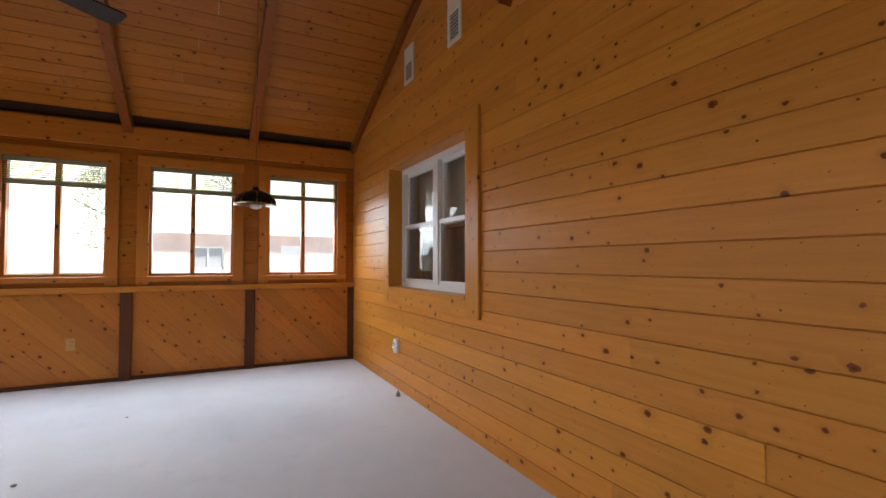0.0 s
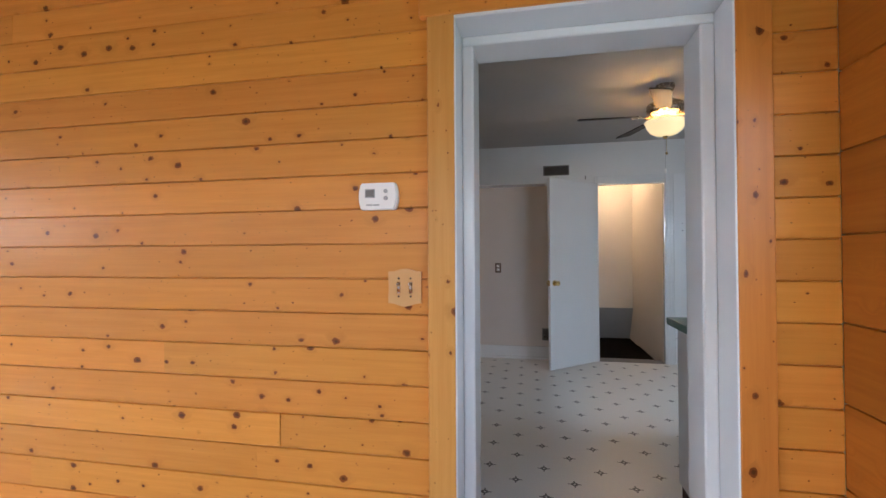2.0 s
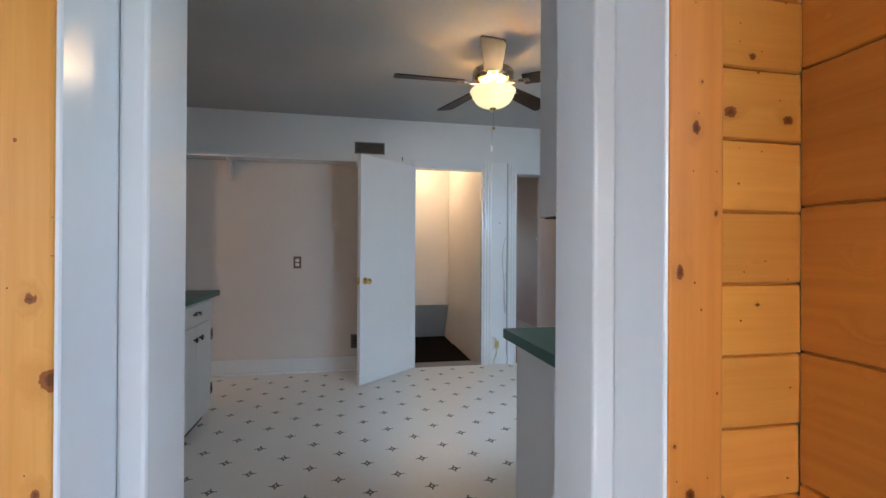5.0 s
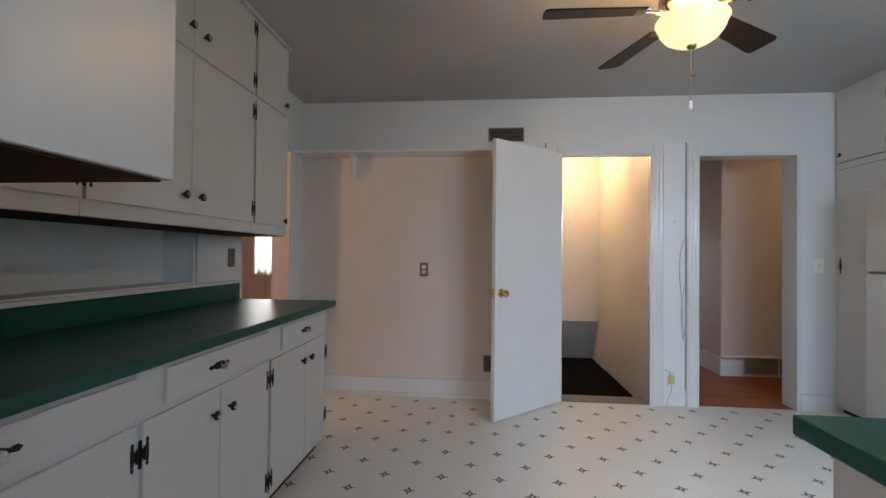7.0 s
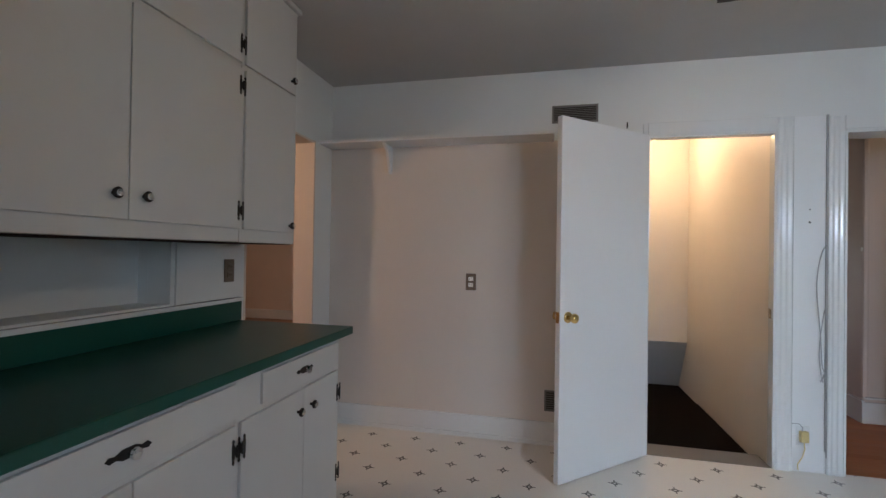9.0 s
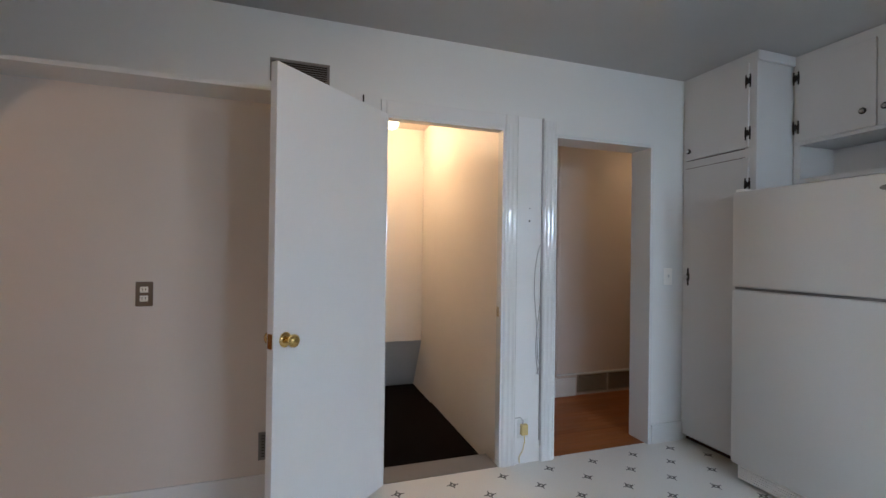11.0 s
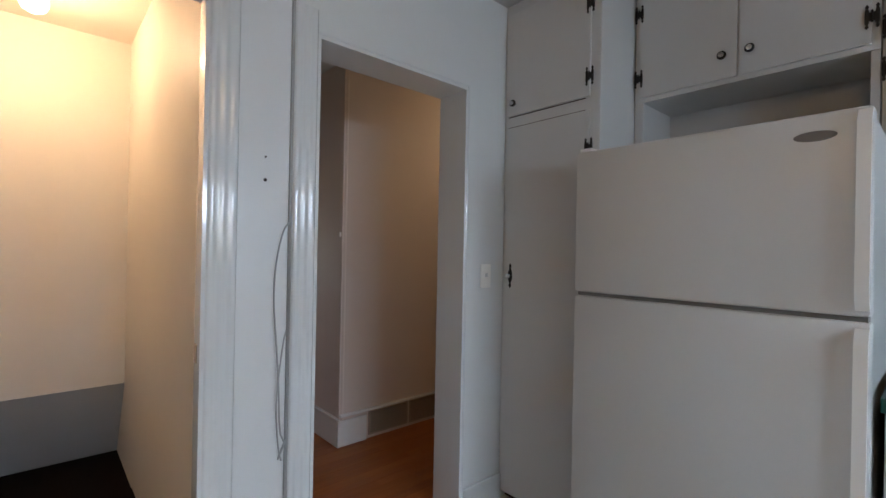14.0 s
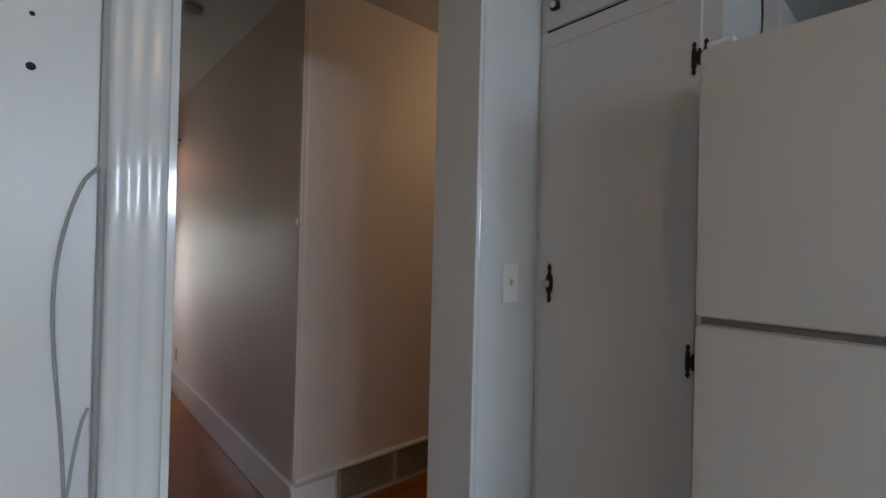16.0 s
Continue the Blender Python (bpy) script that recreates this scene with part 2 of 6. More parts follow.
DOORPAINT = paint("door_paint", (0.74, 0.755, 0.77), 0.34, 0.03, 0.03)
APPLIANCE = paint("appliance_enamel", (0.62, 0.615, 0.60), 0.34, 0.02, 0.03)
PLASTIC = paint("white_plastic", (0.86, 0.85, 0.82), 0.35, 0.02, 0.02)
IVORY = paint("yellowed_plastic", (0.62, 0.50, 0.22), 0.4, 0.05, 0.02)
BROWNPLATE = paint("brown_plastic", (0.16, 0.12, 0.09), 0.4, 0.05, 0.02)
GREYGRILLE = paint("grey_grille_paint", (0.20, 0.19, 0.18), 0.5, 0.1, 0.05)
DARKVOID = paint("dark_lining", (0.03, 0.024, 0.02), 0.9, 0.1)
# Dark bare wood; also colours in the shade under the eaves.
UNDERSIDE = paint("dark_wood_and_shade", (0.045, 0.021, 0.013), 0.8, 0.2, spec=0.15)
RUBBER = paint("black_rubber", (0.02, 0.02, 0.02), 0.6, 0.1)
PLATEWOOD = paint("bare_wood_plate", (0.62, 0.34, 0.115), 0.5, 0.08, 0.05)
CORD = paint("grey_cord", (0.36, 0.37, 0.38), 0.6, 0.05)
BLACKIRON = metal("black_iron", (0.025, 0.023, 0.022), 0.45, 0.7)
CHROME = metal("chrome", (0.75, 0.75, 0.76), 0.12)
BRASS = metal("polished_brass", (0.75, 0.55, 0.22), 0.14)
BRONZE = metal("brushed_nickel", (0.42, 0.36, 0.28), 0.25)
VINYLWHITE = paint("window_vinyl", (0.78, 0.79, 0.80), 0.35, 0.03, 0.02)
SCREEN = glass("insect_screen", (0.55, 0.58, 0.59), 0.1)
# Reflection cut to a quarter, so no bright patch shows in the panes.
DULLGLASS = glass("low_reflection_glass", (0.93, 0.95, 0.95), 0.25)
GLASS = glass("window_glass", (0.97, 0.985, 0.98))
BAND = paint("glass_band_paint", (0.30, 0.265, 0.275), 0.7, 0.15)
SKYGLOW = glow("bright_overcast_sky", (1.0, 1.0, 1.0), 0.8)
BOWL = glow("lit_alabaster_glass", (1.0, 0.74, 0.36), 0.19)
BULB = glow("lit_bulb", (1.0, 0.82, 0.5), 1.4)
BULBOFF = paint("milk_glass", (0.8, 0.78, 0.74), 0.2, 0.02, 0.0)
BLADE = paint("dark_blade_wood", (0.024, 0.016, 0.012), 0.5, 0.2, 0.05, spec=0.22)


def slatmat():
    """Thin olive slats that let some light through."""
    m, nt, b = mat("blind_slat")
    n = noisef(nt, worldco(nt), 20, 2)
    c = mixc(nt, n, (0.58, 0.55, 0.16), (0.66, 0.62, 0.22))
    link(nt, c, b.inputs["Base Color"])
    b.inputs["Roughness"].default_value = 0.5
    tl, mx = nt.nodes.new("ShaderNodeBsdfTranslucent"), nt.nodes.new("ShaderNodeMixShader")
    link(nt, c, tl.inputs[0])
    mx.inputs[0].default_value = 0.45
    link(nt, b.outputs[0], mx.inputs[1])
    link(nt, tl.outputs[0], mx.inputs[2])
    link(nt, mx.outputs[0], nt.nodes["Material Output"].inputs[0])
    return m


BLIND = slatmat()
BLINDRAIL = paint("blind_rail", (0.30, 0.29, 0.17), 0.5, 0.05)
SIDING = paint("white_siding_paint", (0.80, 0.81, 0.82), 0.5, 0.05)
# Lightened beyond the roof's own tone to put outdoor glare into the colour.
ROOF = paint("lightened_roof", (0.82, 0.82, 0.83), 0.8, 0.15)
CURTAIN = paint("sheer_curtain", (0.8, 0.79, 0.76), 0.8, 0.05)


def laminate():
    m, nt, b = mat("green_laminate")
    w = worldco(nt)
    n = noisef(nt, w, 2.2, 4)
    s = noisef(nt, w, 160, 2)
    c = mixc(nt, n, (0.006, 0.062, 0.046), (0.007, 0.068, 0.050))
    c = mixc(nt, mth(nt, "MULTIPLY", ramp(nt, s, [(0.55, 0.0), (0.75, 1.0)]), 0.25), c, (0.02, 0.11, 0.085))
    link(nt, c, b.inputs["Base Color"])
    link(nt, ramp(nt, n, [(0.2, 0.35), (0.8, 0.30)]), b.inputs["Roughness"])
    b.inputs["Specular IOR Level"].default_value = 0.36
    return m


GREEN = laminate()


def vinyl():
    """Cream sheet vinyl with a printed lattice of small dark squares with ticks at their corners."""
    m, nt, b = mat("sheet_vinyl")
    w = worldco(nt)
    sp = nt.nodes.new("ShaderNodeSeparateXYZ")
    link(nt, w, sp.inputs[0])
    P, c, n = 0.3108, math.cos(radians(0.79)), math.sin(radians(0.79))
    dx, dy = mth(nt, "SUBTRACT", sp.outputs[0], 0.2075), mth(nt, "SUBTRACT", sp.outputs[1], 4.516)
    gx = mth(nt, "ADD", mth(nt, "MULTIPLY", dx, c), mth(nt, "MULTIPLY", dy, n))
    gy = mth(nt, "SUBTRACT", mth(nt, "MULTIPLY", dy, c), mth(nt, "MULTIPLY", dx, n))
    masks = []
    for shift in (100.5, 101.0):
        u = mth(nt, "SUBTRACT", mth(nt, "FRACT", mth(nt, "ADD", mth(nt, "DIVIDE", gx, P), shift)), 0.5)
        v = mth(nt, "SUBTRACT", mth(nt, "FRACT", mth(nt, "ADD", mth(nt, "DIVIDE", gy, P), shift)), 0.5)
        au, av = mth(nt, "MULTIPLY", mth(nt, "ABSOLUTE", u), P), mth(nt, "MULTIPLY", mth(nt, "ABSOLUTE", v), P)
        manh, far, near = mth(nt, "ADD", au, av), mth(nt, "MAXIMUM", au, av), mth(nt, "MINIMUM", au, av)
        ring = mth(nt, "LESS_THAN", mth(nt, "ABSOLUTE", mth(nt, "SUBTRACT", manh, 0.0165)), 0.0088)
        tick = mth(nt, "MULTIPLY", mth(nt, "LESS_THAN", near, 0.0040), mth(nt, "MULTIPLY", mth(nt, "LESS_THAN", far, 0.0360), mth(nt, "GREATER_THAN", far, 0.018)))
        masks.append(mth(nt, "MAXIMUM", ring, tick))
    mark = mth(nt, "MAXIMUM", *masks)
    big, fine = noisef(nt, w, 1.3, 4), noisef(nt, w, 90, 3)
    c = mixc(nt, big, (0.70, 0.68, 0.635), (0.77, 0.75, 0.71))
    c = mixc(nt, mth(nt, "MULTIPLY", ramp(nt, fine, [(0.45, 0.0), (0.75, 1.0)]), 0.16), c, (0.54, 0.51, 0.46))
    c = mixc(nt, mth(nt, "MULTIPLY", mark, 0.93), c, (0.045, 0.040, 0.036))
    link(nt, c, b.inputs["Base Color"])
    link(nt, ramp(nt, big, [(0.3, 0.36), (0.7, 0.30)]), b.inputs["Roughness"])
    bump(nt, fine, b, 0.08, 0.001)
    return m


VINYL = vinyl()


def carpet(name, c1, c2, scale=420):
    m, nt, b = mat(name)
    w = worldco(nt)
    big, mid, fine = noisef(nt, w, 0.9, 5, 0.6), noisef(nt, w, 6, 4), noisef(nt, w, scale, 2)
    c = mixc(nt, ramp(nt, big, [(0.35, 0.0), (0.7, 1.0)]), c1, c2)
    c = mixc(nt, mth(nt, "MULTIPLY", ramp(nt, mid, [(0.6, 0.0), (0.8, 1.0)]), 0.22), c, tuple(v * 0.55 for v in c1))
    c = mixc(nt, mth(nt, "MULTIPLY", fine, 0.35), c, tuple(v * 0.6 for v in c1))
    link(nt, c, b.inputs["Base Color"])
    b.inputs["Roughness"].default_value = 0.92
    b.inputs["Specular IOR Level"].default_value = 0.08
    bump(nt, fine, b, 0.5, 0.004)
    return m


CARPET = carpet("pale_grey_carpet", (0.66, 0.67, 0.72), (0.78, 0.79, 0.83))
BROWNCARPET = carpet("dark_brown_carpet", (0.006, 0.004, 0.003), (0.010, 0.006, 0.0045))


def leafmat():
    m, nt, b = mat("tree_leaf")
    n = noisef(nt, worldco(nt), 3, 3)
    c = mixc(nt, n, (0.09, 0.12, 0.05), (0.14, 0.17, 0.09))
    link(nt, c, b.inputs["Base Color"])
    tl, mx = nt.nodes.new("ShaderNodeBsdfTranslucent"), nt.nodes.new("ShaderNodeMixShader")
    tl.inputs[0].default_value = (0.34, 0.40, 0.20, 1)
    mx.inputs[0].default_value = 0.6
    link(nt, b.outputs[0], mx.inputs[1])
    link(nt, tl.outputs[0], mx.inputs[2])
    link(nt, mx.outputs[0], nt.nodes["Material Output"].inputs[0])
    return m


LEAF = leafmat()
GLAREGROUND = carpet("overexposed_ground", (0.50, 0.50, 0.49), (0.60, 0.60, 0.58), 60)
GREYDOOR = paint("grey_white_door_paint", (0.41, 0.395, 0.345), 0.38, 0.05, 0.03)
GRASS = carpet("lawn", (0.07, 0.10, 0.035), (0.11, 0.14, 0.05), 60)
WOODFLOOR = pine("orange_hardwood", (0.31, 0.105, 0.030), (0.21, 0.062, 0.017), knots=False, gloss=0.35)


def brickmat():
    m, nt, b = mat("red_brick")
    rnd = nt.nodes.new("ShaderNodeObjectInfo").outputs["Random"]
    isl = nt.nodes.new("ShaderNodeNewGeometry").outputs["Random Per Island"]
    n = noisef(nt, worldco(nt), 45, 4)
    c = mixc(nt, isl, (0.27, 0.095, 0.075), (0.34, 0.14, 0.11))
    c = mixc(nt, mth(nt, "MULTIPLY", n, 0.4), c, (0.20, 0.07, 0.055))
    link(nt, c, b.inputs["Base Color"])
    b.inputs["Roughness"].default_value = 0.85
    bump(nt, n, b, 0.4, 0.003)
    return m


BRICK = brickmat()
# Brick lightened so that its colour carries the overexposed daylight.
GLAREBRICK = paint("overexposed_brick", (0.70, 0.55, 0.50), 0.9, 0.2, 0.3)
MORTAR = paint("mortar", (0.72, 0.70, 0.67), 0.9, 0.1, 0.4)


# ---- mesh helpers ----
def add_box(bm, x0, x1, y0, y1, z0, z1, bev=0.0):
    m = Matrix.Translation(((x0 + x1) / 2, (y0 + y1) / 2, (z0 + z1) / 2)) @ Matrix.Diagonal((abs(x1 - x0), abs(y1 - y0), abs(z1 - z0), 1))
    g = bmesh.ops.create_cube(bm, size=1.0, matrix=m)
    if bev > 0:
        edges = list({e for v in g["verts"] for e in v.link_edges})
        bmesh.ops.bevel(bm, geom=edges, offset=bev, segments=2, profile=0.5, affect="EDGES")
    return bm


def boxes(*specs):
    bm = bmesh.new()
    for s in specs:
        add_box(bm, *s)
    return bm


def box(x0, x1, y0, y1, z0, z1, bev=0.0):
    return boxes((x0, x1, y0, y1, z0, z1, bev))


def add_lathe(bm, profile, m=None, seg=24):
    """Turns (radius, z) pairs about z."""
    m = m or Matrix()
    rings = []
    for r, z in profile:
        rings.append([bm.verts.new(m @ Vector((r * math.cos(a), r * math.sin(a), z))) for a in (2 * math.pi * i / seg for i in range(seg))])
    for a, b in zip(rings, rings[1:]):
        for i in range(seg):
            j = (i + 1) % seg
            bm.faces.new((a[i], a[j], b[j], b[i]))
    bm.faces.new(list(reversed(rings[0])))
    bm.faces.new(rings[-1])
    return bm


def lathe(profile, m=None, seg=24):
    return add_lathe(bmesh.new(), profile, m, seg)


def add_prism(bm, pts, z0, z1, m=None):
    """An outline in the xy plane, extruded from z0 to z1."""
    m = m or Matrix()
    lo = [bm.verts.new(m @ Vector((x, y, z0))) for x, y in pts]
    hi = [bm.verts.new(m @ Vector((x, y, z1))) for x, y in pts]
    n = len(pts)
    bm.faces.new(list(reversed(lo)))
    bm.faces.new(hi)
    for i in range(n):
        j = (i + 1) % n
        bm.faces.new((lo[i], lo[j], hi[j], hi[i]))
    return bm


def tube(points, radius, seg=8):
    """A round cord through points."""
    bm = bmesh.new()
    pts = [Vector(p) for p in points]
    rings = []
    for i, p in enumerate(pts):
        d = (pts[min(i + 1, len(pts) - 1)] - pts[max(i - 1, 0)]).normalized()
        a = d.cross(Vector((0.31, 0.9, 0.2))).normalized()
        b = d.cross(a)
        rings.append([bm.verts.new(p + radius * (math.cos(t) * a + math.sin(t) * b)) for t in (2 * math.pi * k / seg for k in range(seg))])
    for u, v in zip(rings, rings[1:]):
        for k in range(seg):
            bm.faces.new((u[k], u[(k + 1) % seg], v[(k + 1) % seg], v[k]))
    bm.faces.new(rings[0])
    bm.faces.new(list(reversed(rings[-1])))
    return bm


def mesh_of(name, bm, material, smooth=False):
    me = bpy.data.meshes.new(name)
    bmesh.ops.recalc_face_normals(bm, faces=bm.faces)
    bm.to_mesh(me)
    bm.free()
    me.materials.append(material)
    if smooth:
        me.shade_smooth()
        me.set_sharp_from_angle(angle=radians(40))
    return me


def thing(name, label, category, m=None, group="", kind=""):
    e = new(name)
    e.matrix_world = m or Matrix()
    e.empty_display_size = 0.1
    return tagged(e, label, category, group, kind)


def part(name, bm, material, parent, label="", smooth=False, m=None):
    ob = new(name, mesh_of(name, bm, material, smooth))
    ob.parent = parent
    if m is not None:
        ob.matrix_basis = m
    if label:
        ob["label"] = label
    return ob


def solid(name, bm, material, label, category, kind="", m=None, smooth=False, group=""):
    ob = new(name, mesh_of(name, bm, material, smooth))
    if m is not None:
        ob.matrix_world = m
    return tagged(ob, label, category, group, kind)


def struct(name, bm, material, label, category="wall", m=None):
    return solid(name, bm, material, label, category, "structure", m)


def wall_x(y0, y1, x0, x1, z0, z1, holes=()):
    """A wall along x between y0 and y1 with rectangular holes (x0, x1, z0, z1)."""
    bm = bmesh.new()
    xs = sorted({x0, x1, *[h[0] for h in holes], *[h[1] for h in holes]})
    for a, b in zip(xs, xs[1:]):
        cuts = sorted((h[2], h[3]) for h in holes if h[0] <= a + 1e-6 and h[1] >= b - 1e-6)
        z = z0
        for c0, c1 in cuts:
            if c0 > z + 1e-6:
                add_box(bm, a, b, y0, y1, z, c0)
            z = c1
        if z < z1 - 1e-6:
            add_box(bm, a, b, y0, y1, z, z1)
    bmesh.ops.remove_doubles(bm, verts=bm.verts, dist=1e-5)
    return bm


def wall_y(x0, x1, y0, y1, z0, z1, holes=()):
    bm = wall_x(-x1, -x0, y0, y1, z0, z1, holes)
    bmesh.ops.transform(bm, matrix=Matrix.Rotation(radians(90), 4, "Z"), verts=bm.verts)
    return bm


# ---- plan ----
PF = 0.03            # porch floor
PN = 2.162           # pine wall
PW, PE, PS = -4.80, 1.70, -2.55
EAVE, SLOPE = 2.612, 0.43
RIDGE_X = (PW + PE) / 2
KS, KN, KW, KE, KC = 2.45, 6.06, -0.70, 4.28, 2.515


def roof_z(x):
    return EAVE + SLOPE * (min(x - PW, PE - x))

# ---- large structure: porch ----
DOOR = (0.512, 1.434, -0.12, 2.078)
DINING_WIN = (-3.50, -1.96, 0.95, 2.13)
SINK_WIN = (1.97, 2.614, 1.18, 1.90)
SINK_WIN2 = (2.85, 3.50, 1.18, 1.90)
struct("floor_porch", box(PW - 0.2, PE + 0.2, PS - 0.2, PN + 0.03, -0.12, PF), CARPET, "pale grey worn carpet with faint stains", "floor")
struct("wall_house", wall_x(PN + 0.024, KS, PW - 0.2, 7.2, -0.12, KC, (DOOR, DINING_WIN, SINK_WIN, SINK_WIN2)), WALL, "white painted wall between porch and kitchen")
_bm = bmesh.new()
add_prism(_bm, [(PW - 0.2, KC), (PE + 0.2, KC), (PE + 0.2, EAVE), (RIDGE_X, roof_z(RIDGE_X) + 0.1), (PW - 0.2, EAVE)], -KS, -(PN + 0.024), Matrix.Rotation(radians(90), 4, "X"))
struct("wall_gable", _bm, PINE_DARK, "wooden gable wall above the porch")

BOARD = 0.1272


def board_profile(h, t=0.022):
    return [(0.005, 0.0005), (0.0, 0.0035), (0.0, h - 0.004), (0.005, h - 0.0015), (0.010, h - 0.0015), (0.010, h + 0.007), (t, h + 0.007), (t, 0.0005)]


def board_mesh(length, h, cut0=0.0, cut1=0.0, material=None):
    """A matched board from x = 0 to length; cut0 and cut1 slant its ends (run over the height)."""
    bm = bmesh.new()
    prof = board_profile(h)
    a = [bm.verts.new((0 + cut0 * z / h, y, z)) for y, z in prof]
    b = [bm.verts.new((length - cut1 * z / h, y, z)) for y, z in prof]
    bm.faces.new(a)
    bm.faces.new(list(reversed(b)))
    n = len(prof)
    for i in range(n):
        j = (i + 1) % n
        bm.faces.new((a[i], b[i], b[j], a[j]))
    return mesh_of("board", bm, material or PINE)


def lay(parent, mesh, m, name="board"):
    ob = new(name, mesh)
    ob.parent = parent
    ob.matrix_basis = m
    return ob


rng = random.Random(7)
wall_pine = thing("wall_pine", "wall of varnished knotty pine boards laid level", "wall", kind="structure")
z = 1.272 - 10 * BOARD
row = 0
while z < roof_z(RIDGE_X) - 0.15:
    zc = z + BOARD / 2
    lo, hi = (PW, PE)
    cut = 0.0
    if z + BOARD > EAVE:
        lo, hi = PW + max(0, (z - EAVE)) / SLOPE, PE - max(0, (z - EAVE)) / SLOPE
        cut = BOARD / SLOPE
    spans = [[lo, hi]]
    for hx0, hx1, hz0, hz1 in ((0.50, 1.45, 0.0, 2.11), (-3.54, -1.92, 0.91, 2.17)):
        if hz0 < zc < hz1:
            spans = [s for a, b in spans for s in ([a, min(b, hx0)], [max(a, hx1), b]) if s[1] - s[0] > 0.02]
    for a, b in spans:
        x = a
        while x < b - 1e-6:
            run = rng.uniform(3.2, 5.2)
            end = b if b - (x + run) < 0.5 else x + run
            c0 = cut if abs(x - lo) < 1e-6 else 0
            c1 = cut if abs(end - hi) < 1e-6 else 0
            if end - x - c0 - c1 > 0.03:
                lay(wall_pine, board_mesh(end - x - 0.001, BOARD, c0, c1), pose(x, PN + rng.uniform(0, 0.0015), max(z, PF - 0.06) if row else z, rng.uniform(-0.9, 0.9), 0, rng.uniform(-0.03, 0.03)))
            x = end
    z += BOARD
    row += 1

# west wall with three windows in view
BAYS = [-2.43, -1.29, -0.145, 0.995, 2.146]
WINS = [(-1.86, 0.40), (-0.715, 0.40), (0.425, 0.40), (1.57, 0.40)]
WZ0, WZ1 = 1.06, 2.19
wholes = [(c - w, c + w, WZ0, WZ1) for c, w in WINS]
wall_west = struct("wall_west", wall_y(PW - 0.18, PW - 0.024, PS - 0.2, PN + 0.3, -0.12, EAVE, wholes), PINE_DARK, "pine boarded wall below and between the porch windows")
TO_W = lambda y, z, dx=0.0: Matrix(((0, -1, 0, PW - dx), (1, 0, 0, y), (0, 0, 1, z), (0, 0, 0, 1)))
z = 0.94
while z < 2.58:
    zc = z + BOARD / 2
    spans = [[PS, PN]]
    if WZ0 - 0.02 < zc < WZ1 + 0.02:
        for h in wholes:
            spans = [s for a, b in spans for s in ([a, min(b, h[0])], [max(a, h[1]), b]) if s[1] - s[0] > 0.02]
    for a, b in spans:
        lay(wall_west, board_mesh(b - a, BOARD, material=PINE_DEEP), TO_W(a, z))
    z += BOARD


def clip(poly, keep):
    out = []
    for i, p in enumerate(poly):
        q = poly[(i + 1) % len(poly)]
        a, b = keep(p), keep(q)
        if a >= 0:
            out.append(p)
        if a * b < 0:
            t = a / (a - b)
            out.append((p[0] + t * (q[0] - p[0]), p[1] + t * (q[1] - p[1])))
    return out


# slanting boards under the windows, one piece each
for y0, y1 in zip(BAYS, BAYS[1:]):
    y0, y1, z0, z1 = y0 + 0.05, y1 - 0.05, PF + 0.03, 0.905
    w = 0.148
    k = -12
    while k * w * 1.4142 < (y1 - y0) + 1:
        s0, s1 = k * w * 1.4142, (k + 1) * w * 1.4142 - 0.0025
        poly = [(y0 + s0 - 1, z0 + 1), (y0 + s1 - 1, z0 + 1), (y0 + s1 + 1, z0 - 1), (y0 + s0 + 1, z0 - 1)]
        for keep in (lambda p: p[0] - y0, lambda p: y1 - p[0], lambda p: p[1] - z0, lambda p: z1 - p[1]):
            if len(poly) > 2:
                poly = clip(poly, keep)
        k += 1
        if len(poly) < 3:
            continue
        cy, cz = sum(p[0] for p in poly) / len(poly), sum(p[1] for p in poly) / len(poly)
        bm = bmesh.new()
        c, s = math.cos(radians(45)), math.sin(radians(45))
        loc = [(c * (p[0] - cy) - s * (p[1] - cz), s * (p[0] - cy) + c * (p[1] - cz)) for p in poly]
        add_prism(bm, loc, -0.012, 0.002, Matrix.Rotation(radians(90), 4, "X"))
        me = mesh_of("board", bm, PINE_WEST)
        lay(wall_west, me, TO_W(cy, cz, 0.010) @ Matrix.Rotation(radians(45), 4, "Y"))
UP = lambda x, y, z: Matrix(((0, 0, -1, x), (0, 1, 0, y), (1, 0, 0, z), (0, 0, 0, 1)))
UP_W = lambda y, z: Matrix(((0, -1, 0, PW), (0, 0, -1, y), (1, 0, 0, z), (0, 0, 0, 1)))
wains = thing("trim_wainscot", "dark-stained posts and rails framing the slanting boards", "trim", kind="structure")
for y in BAYS:
    part("post", box(0, 0.90, -0.035, 0.02, -0.05, 0.05, 0.004), PINE_DARK, wains, m=UP_W(y, PF))
part("base_strip", box(0, PN - PS, -0.018, 0.02, 0, 0.035, 0.003), PINE_DARK, wains, m=TO_W(PS, PF))
solid("window_ledge", box(0, PN - PS - 0.002, -0.06, 0.03, 0, 0.055, 0.006), PINE_WEST, "long pine ledge under the porch windows", "ledge", "structure", TO_W(PS, 0.905))
solid("wall_plate", box(0, PN - PS - 0.002, -0.045, 0.02, 0, 0.215, 0.006), PINE_WEST, "pine beam along the top of the wall", "beam", "structure", TO_W(PS, 2.36))


